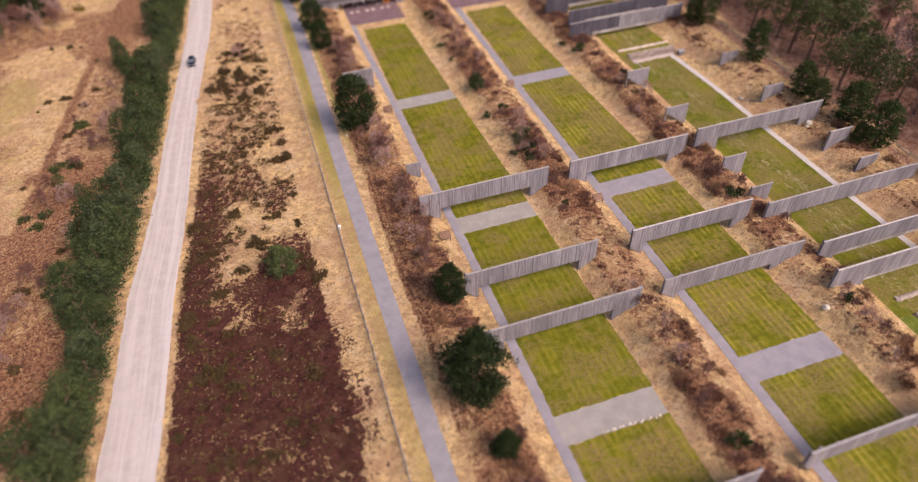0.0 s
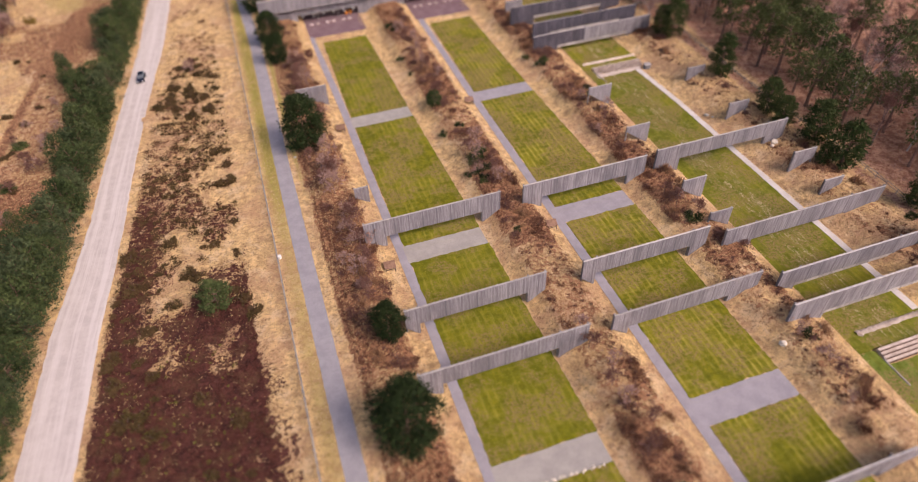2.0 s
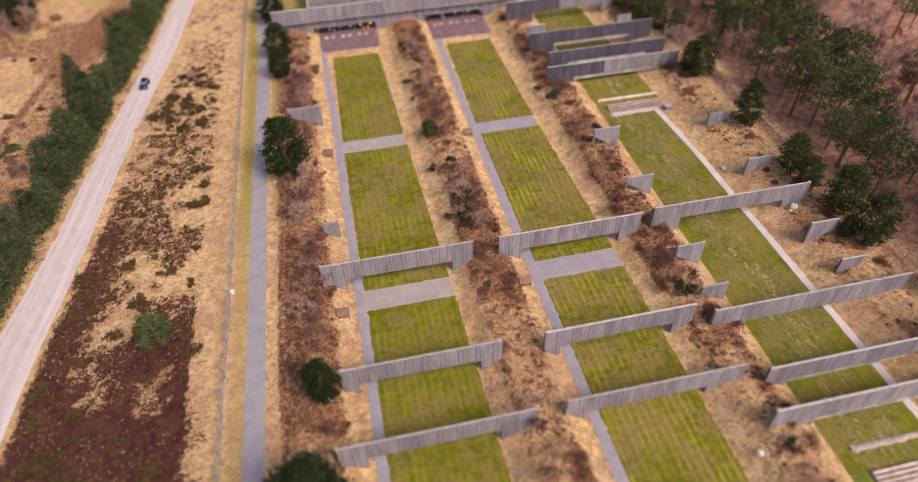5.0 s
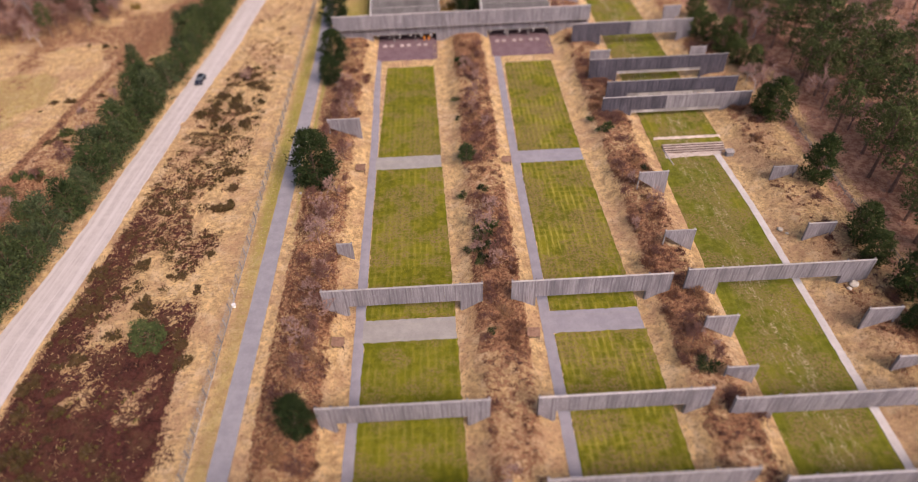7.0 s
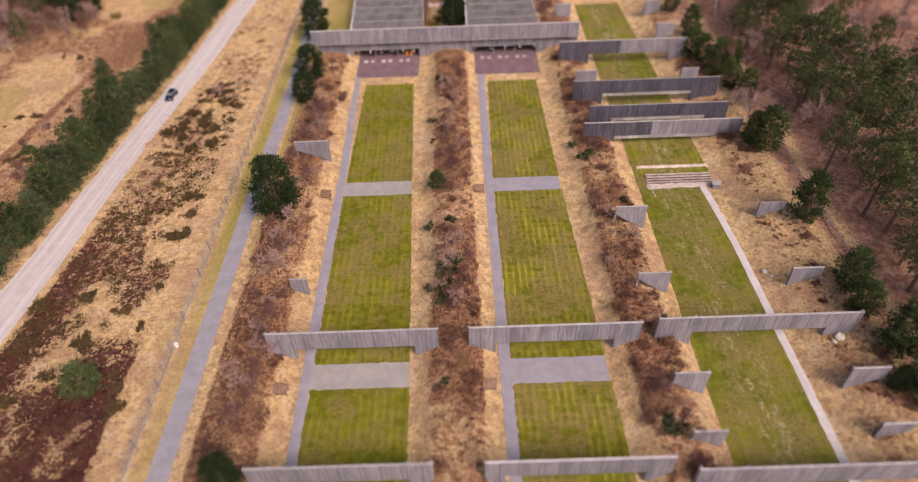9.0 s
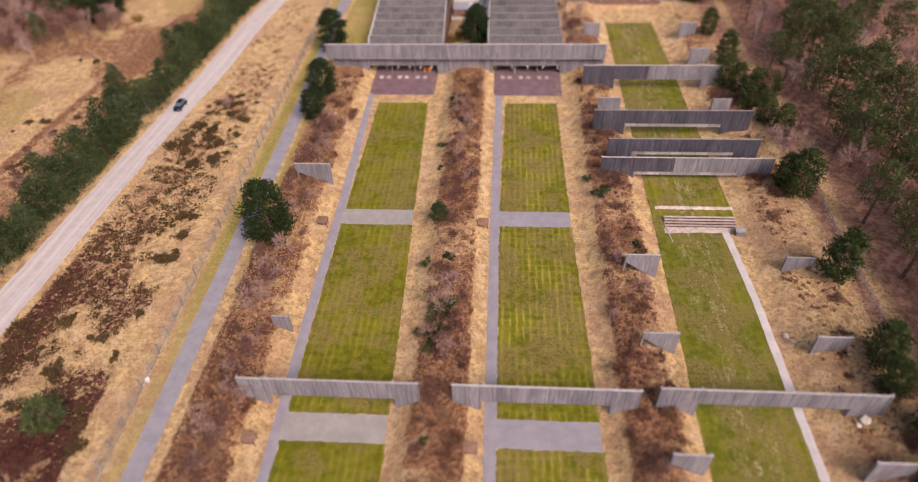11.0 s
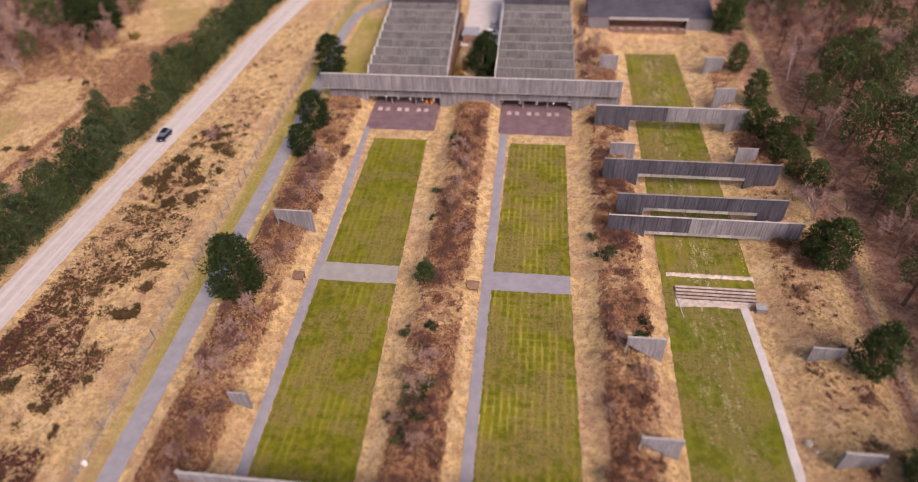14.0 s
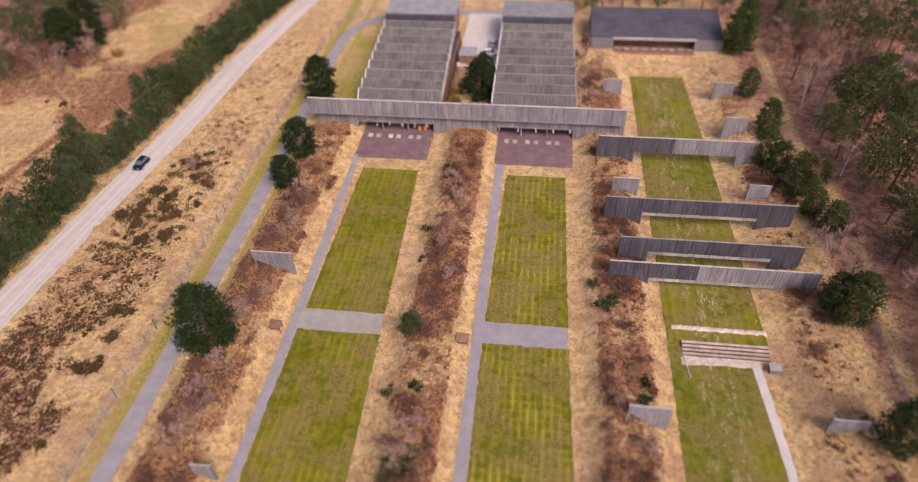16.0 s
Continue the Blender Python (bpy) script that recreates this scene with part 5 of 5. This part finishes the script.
# ---- ground cover ----
def cover(name, n_, xr, yr, weight, length, width, k, material, label, category, seed, up=0.9):
    """Loose tufts strewn where weight(x, y) is high, as one mesh."""
    r = np.random.default_rng(seed)
    x, y = r.uniform(*xr, n_ * 3), r.uniform(*yr, n_ * 3)
    keep = r.uniform(0, 1, len(x)) < weight(x, y)
    x, y = x[keep][:n_], y[keep][:n_]
    p = np.stack([x, y, land(x, y) + length * 0.2], -1)
    d = np.stack([r.normal(0, 0.5, len(x)), r.normal(0, 0.5, len(x)), np.full(len(x), up)], -1)
    tagged(new(name, tri_mesh(name, tufts(p, d, length, width, r, k), material)), label, category, kind="stuff")


def off_hard(x, y):
    """Nought on roads, paths, lawns and pads."""
    e1, e2 = np.interp(y, [40, 75, 130, 171], [40.8, 40.4, 38.8, 37.8]), np.interp(y, [40, 75, 130, 171], [70.7, 70.2, 68.7, 68.2])
    lanes = ((x > np.interp(y, [130, 166], [23.5, 22.7])) & (x < e1)) | ((x > 53.7) & (x < e2)) | ((x > 83.7) & (x < 98.2))
    hard = (np.abs(x - road_x(y)) < road_half(y) + 0.1) | ((x > 6.2) & (x < 10.9)) | (lanes & (y < 224)) | ((x > 20) & (x < 108) & (y > 184))
    return np.where(hard, 0.0, 1.0)


def brambles(name, n_, spots_, size, length, width, material, label, seed):
    """Many small mounds of stems as one mesh: each mound has its own size."""
    r = np.random.default_rng(seed)
    c = np.repeat(np.asarray(spots_), n_, 0)
    q = np.repeat(r.uniform(0.35, 1.0, (len(spots_), 1)) * size, n_, 0)
    v = r.normal(0, 1, (len(c), 3))
    v /= np.linalg.norm(v, axis=1, keepdims=True)
    v[:, 2] = np.abs(v[:, 2])
    p = np.c_[c, land(c[:, 0], c[:, 1])] + v * q * np.array([1, 1, 0.7]) * r.uniform(0.3, 1, (len(c), 1))
    tagged(new(name, tri_mesh(name, tufts(p, v + np.array([0, 0, 0.5]), length, width, r, 3), material)), label, "bramble", kind="stuff")


def bank_spots(n_, seed, lo):
    r = np.random.default_rng(seed)
    x, y = r.uniform(12.5, 111, 60 * n_), r.uniform(20, 183, 60 * n_)
    keep = (off_hard(x, y) > 0) & (covers(x, y)[2] > lo) & (soft_noise(x, y, 0.5, seed) > r.uniform(0.35, 0.75, len(x)))
    return np.c_[x, y][keep][:n_]


brambles("bramble", 22, bank_spots(800, 201, 0.45), 0.7, 0.34, 0.035, M_BRAMBLE, "low dark bramble mounds on the banks", 111)
brambles("bramble", 20, bank_spots(1000, 203, 0.3), 0.7, 0.36, 0.035, M_TWIG, "low brown leafless scrub on the banks", 112)
brambles("gorse", 24, np.array([(x, y) for x, y in np.random.default_rng(9).uniform((-30, 84), (-2, 165), (950, 2)) if x > float(road_x(y)) + 4.6 and soft_noise(np.array(x), np.array(y), 0.42, 13) > 0.52]), 1.1, 0.28, 0.08, M_GORSE, "low olive gorse and heath bushes", 113)
brambles("bramble", 20, np.array([(x, y) for x, y in np.random.default_rng(29).uniform((-24, 95), (0, 225), (1500, 2)) if float(road_x(y)) + 4.6 < x < min(-1.0, float(road_x(y)) + 17) and soft_noise(np.array(x), np.array(y), 0.3, 61) > 0.6]), 0.95, 0.3, 0.04, M_BRAMBLE, "low brown heath scrub beside the gravel road", 115)
rut = np.random.default_rng(39).uniform((0, 44), (1, 116), (420, 2))
brambles("bramble", 14, np.c_[np.where(rut[:, 0] < 0.5, 12.0, 13.1) + 0.5 * (rut[:, 0] % 0.5 - 0.25) + 0.35 * np.sin(rut[:, 1] * 0.13), rut[:, 1]], 0.32, 0.2, 0.035, M_BRAMBLE, "two dark lines of heather seedlings beside the track", 116)
r_ = np.random.default_rng(49).uniform((-30, 36), (-1, 130), (5200, 2))
r_ = r_[(covers(r_[:, 0], r_[:, 1])[0] > 0.4) & (off_hard(r_[:, 0], r_[:, 1]) > 0)][:1500]
brambles("heather_mound", 16, r_, 0.75, 0.26, 0.045, M_HEATHER, "rounded maroon heather mounds on the heath", 117)
r_ = np.random.default_rng(59).uniform((3.0, 84), (15, 172), (150, 2))
r_[:, 0] = np.minimum(road_x(r_[:, 1]) + 2.2 + r_[:, 0] ** 1.05, -2.5)
brambles("gorse", 60, r_[soft_noise(r_[:, 0], r_[:, 1], 0.2, 71) > 0.42], 1.6, 0.28, 0.085, M_GORSE, "olive brown rounded bushes beside the gravel road", 118)
r_ = np.random.default_rng(69).uniform((112, 40), (172, 250), (900, 2))
r_ = r_[np.abs(r_[:, 0] - trail_x(r_[:, 1])) > 2.2]
brambles("undergrowth", 16, r_, 1.5, 0.55, 0.04, M_PURPLE, "leafless purple-grey undergrowth beneath the forest trees", 119)
r_ = np.random.default_rng(79).uniform((-100, 60), (-40, 235), (520, 2))
r_ = r_[covers(r_[:, 0], r_[:, 1])[2] > 0.35]
brambles("bramble", 16, r_, 1.2, 0.45, 0.045, M_TWIG, "low red-brown scrub in the field behind the hedge", 120)
brambles("heath_moss", 16, np.random.default_rng(19).uniform((-24, 46), (-5, 75), (110, 2)), 0.45, 0.2, 0.06, M_MOSSY, "small yellow-green bilberry cushions in the heather", 114)
cover("heather", 30000, (-30, 0), (30, 190), lambda x, y: covers(x, y)[0] * off_hard(x, y), 0.24, 0.05, 5, M_HEATHER, "low dark maroon heather on the heath", "heather", 101)
cover("dry_grass", 24000, (-30, 23), (30, 245), lambda x, y: off_hard(x, y) * (1 - 0.9 * covers(x, y)[0]) * soft_noise(x, y, 0.7, 31), 0.36, 0.035, 4, M_STRAW, "tufts of dry straw grass on the heath", "grass", 102, 0.5)
cover("dry_grass", 30000, (10.8, 113), (20, 222), lambda x, y: off_hard(x, y) * (1 - 0.6 * covers(x, y)[2]) * (0.35 + 0.65 * soft_noise(x, y, 0.9, 33)), 0.38, 0.035, 4, M_STRAW, "tufts of dry straw grass on the banks", "grass", 103, 0.5)
cover("bracken", 22000, (12.5, 112), (20, 184), lambda x, y: off_hard(x, y) * covers(x, y)[2], 0.42, 0.045, 4, M_RUST, "dead rust-brown bracken and bramble on the banks", "bracken", 104, 0.7)
cover("dry_grass", 16000, (-90, -30), (40, 235), lambda x, y: off_hard(x, y) * soft_noise(x, y, 0.3, 35), 0.4, 0.045, 4, M_STRAW, "tufts of dry straw grass in the field", "grass", 105, 0.5)
cover("bracken", 12000, (-90, -34), (40, 235), lambda x, y: off_hard(x, y) * covers(x, y)[2], 0.5, 0.05, 4, M_RUST, "dead rust-brown scrub in the field", "bracken", 106, 0.7)
cover("leaf_litter", 14000, (112, 180), (30, 260), lambda x, y: 0.9 * soft_noise(x, y, 0.4, 37), 0.4, 0.06, 4, M_RUST, "rust-brown bracken litter under the pines", "bracken", 107, 0.5)


def on_lawn(x, y):
    """One on the mown lawns, clear of paths and crossings."""
    first, middle, third = (x > 26.2) & (x < 37.8), (x > 56.3) & (x < 68.0), (x > 84.6) & (x < 95.8)
    hard = np.zeros_like(x, bool)
    for a, b in ((37.2, 42.4), (82.0, 86.6), (127.0, 132.0)):
        hard |= (y > a) & (y < b)
    return np.where(((first | middle) & ~hard & (y < 171)) | (third & (y < 126) & (y > 44)) | (third & (y > 135.5) & (y < 214)), 1.0, 0.0)


cover("lawn_grass", 42000, (25, 100), (18, 215), lambda x, y: on_lawn(x, y) * (0.25 + 0.75 * soft_noise(x, y, 0.8, 51)), 0.2, 0.05, 3, M_BLADE, "short uneven grass tufts on the lawns", "grass", 121, 0.5)
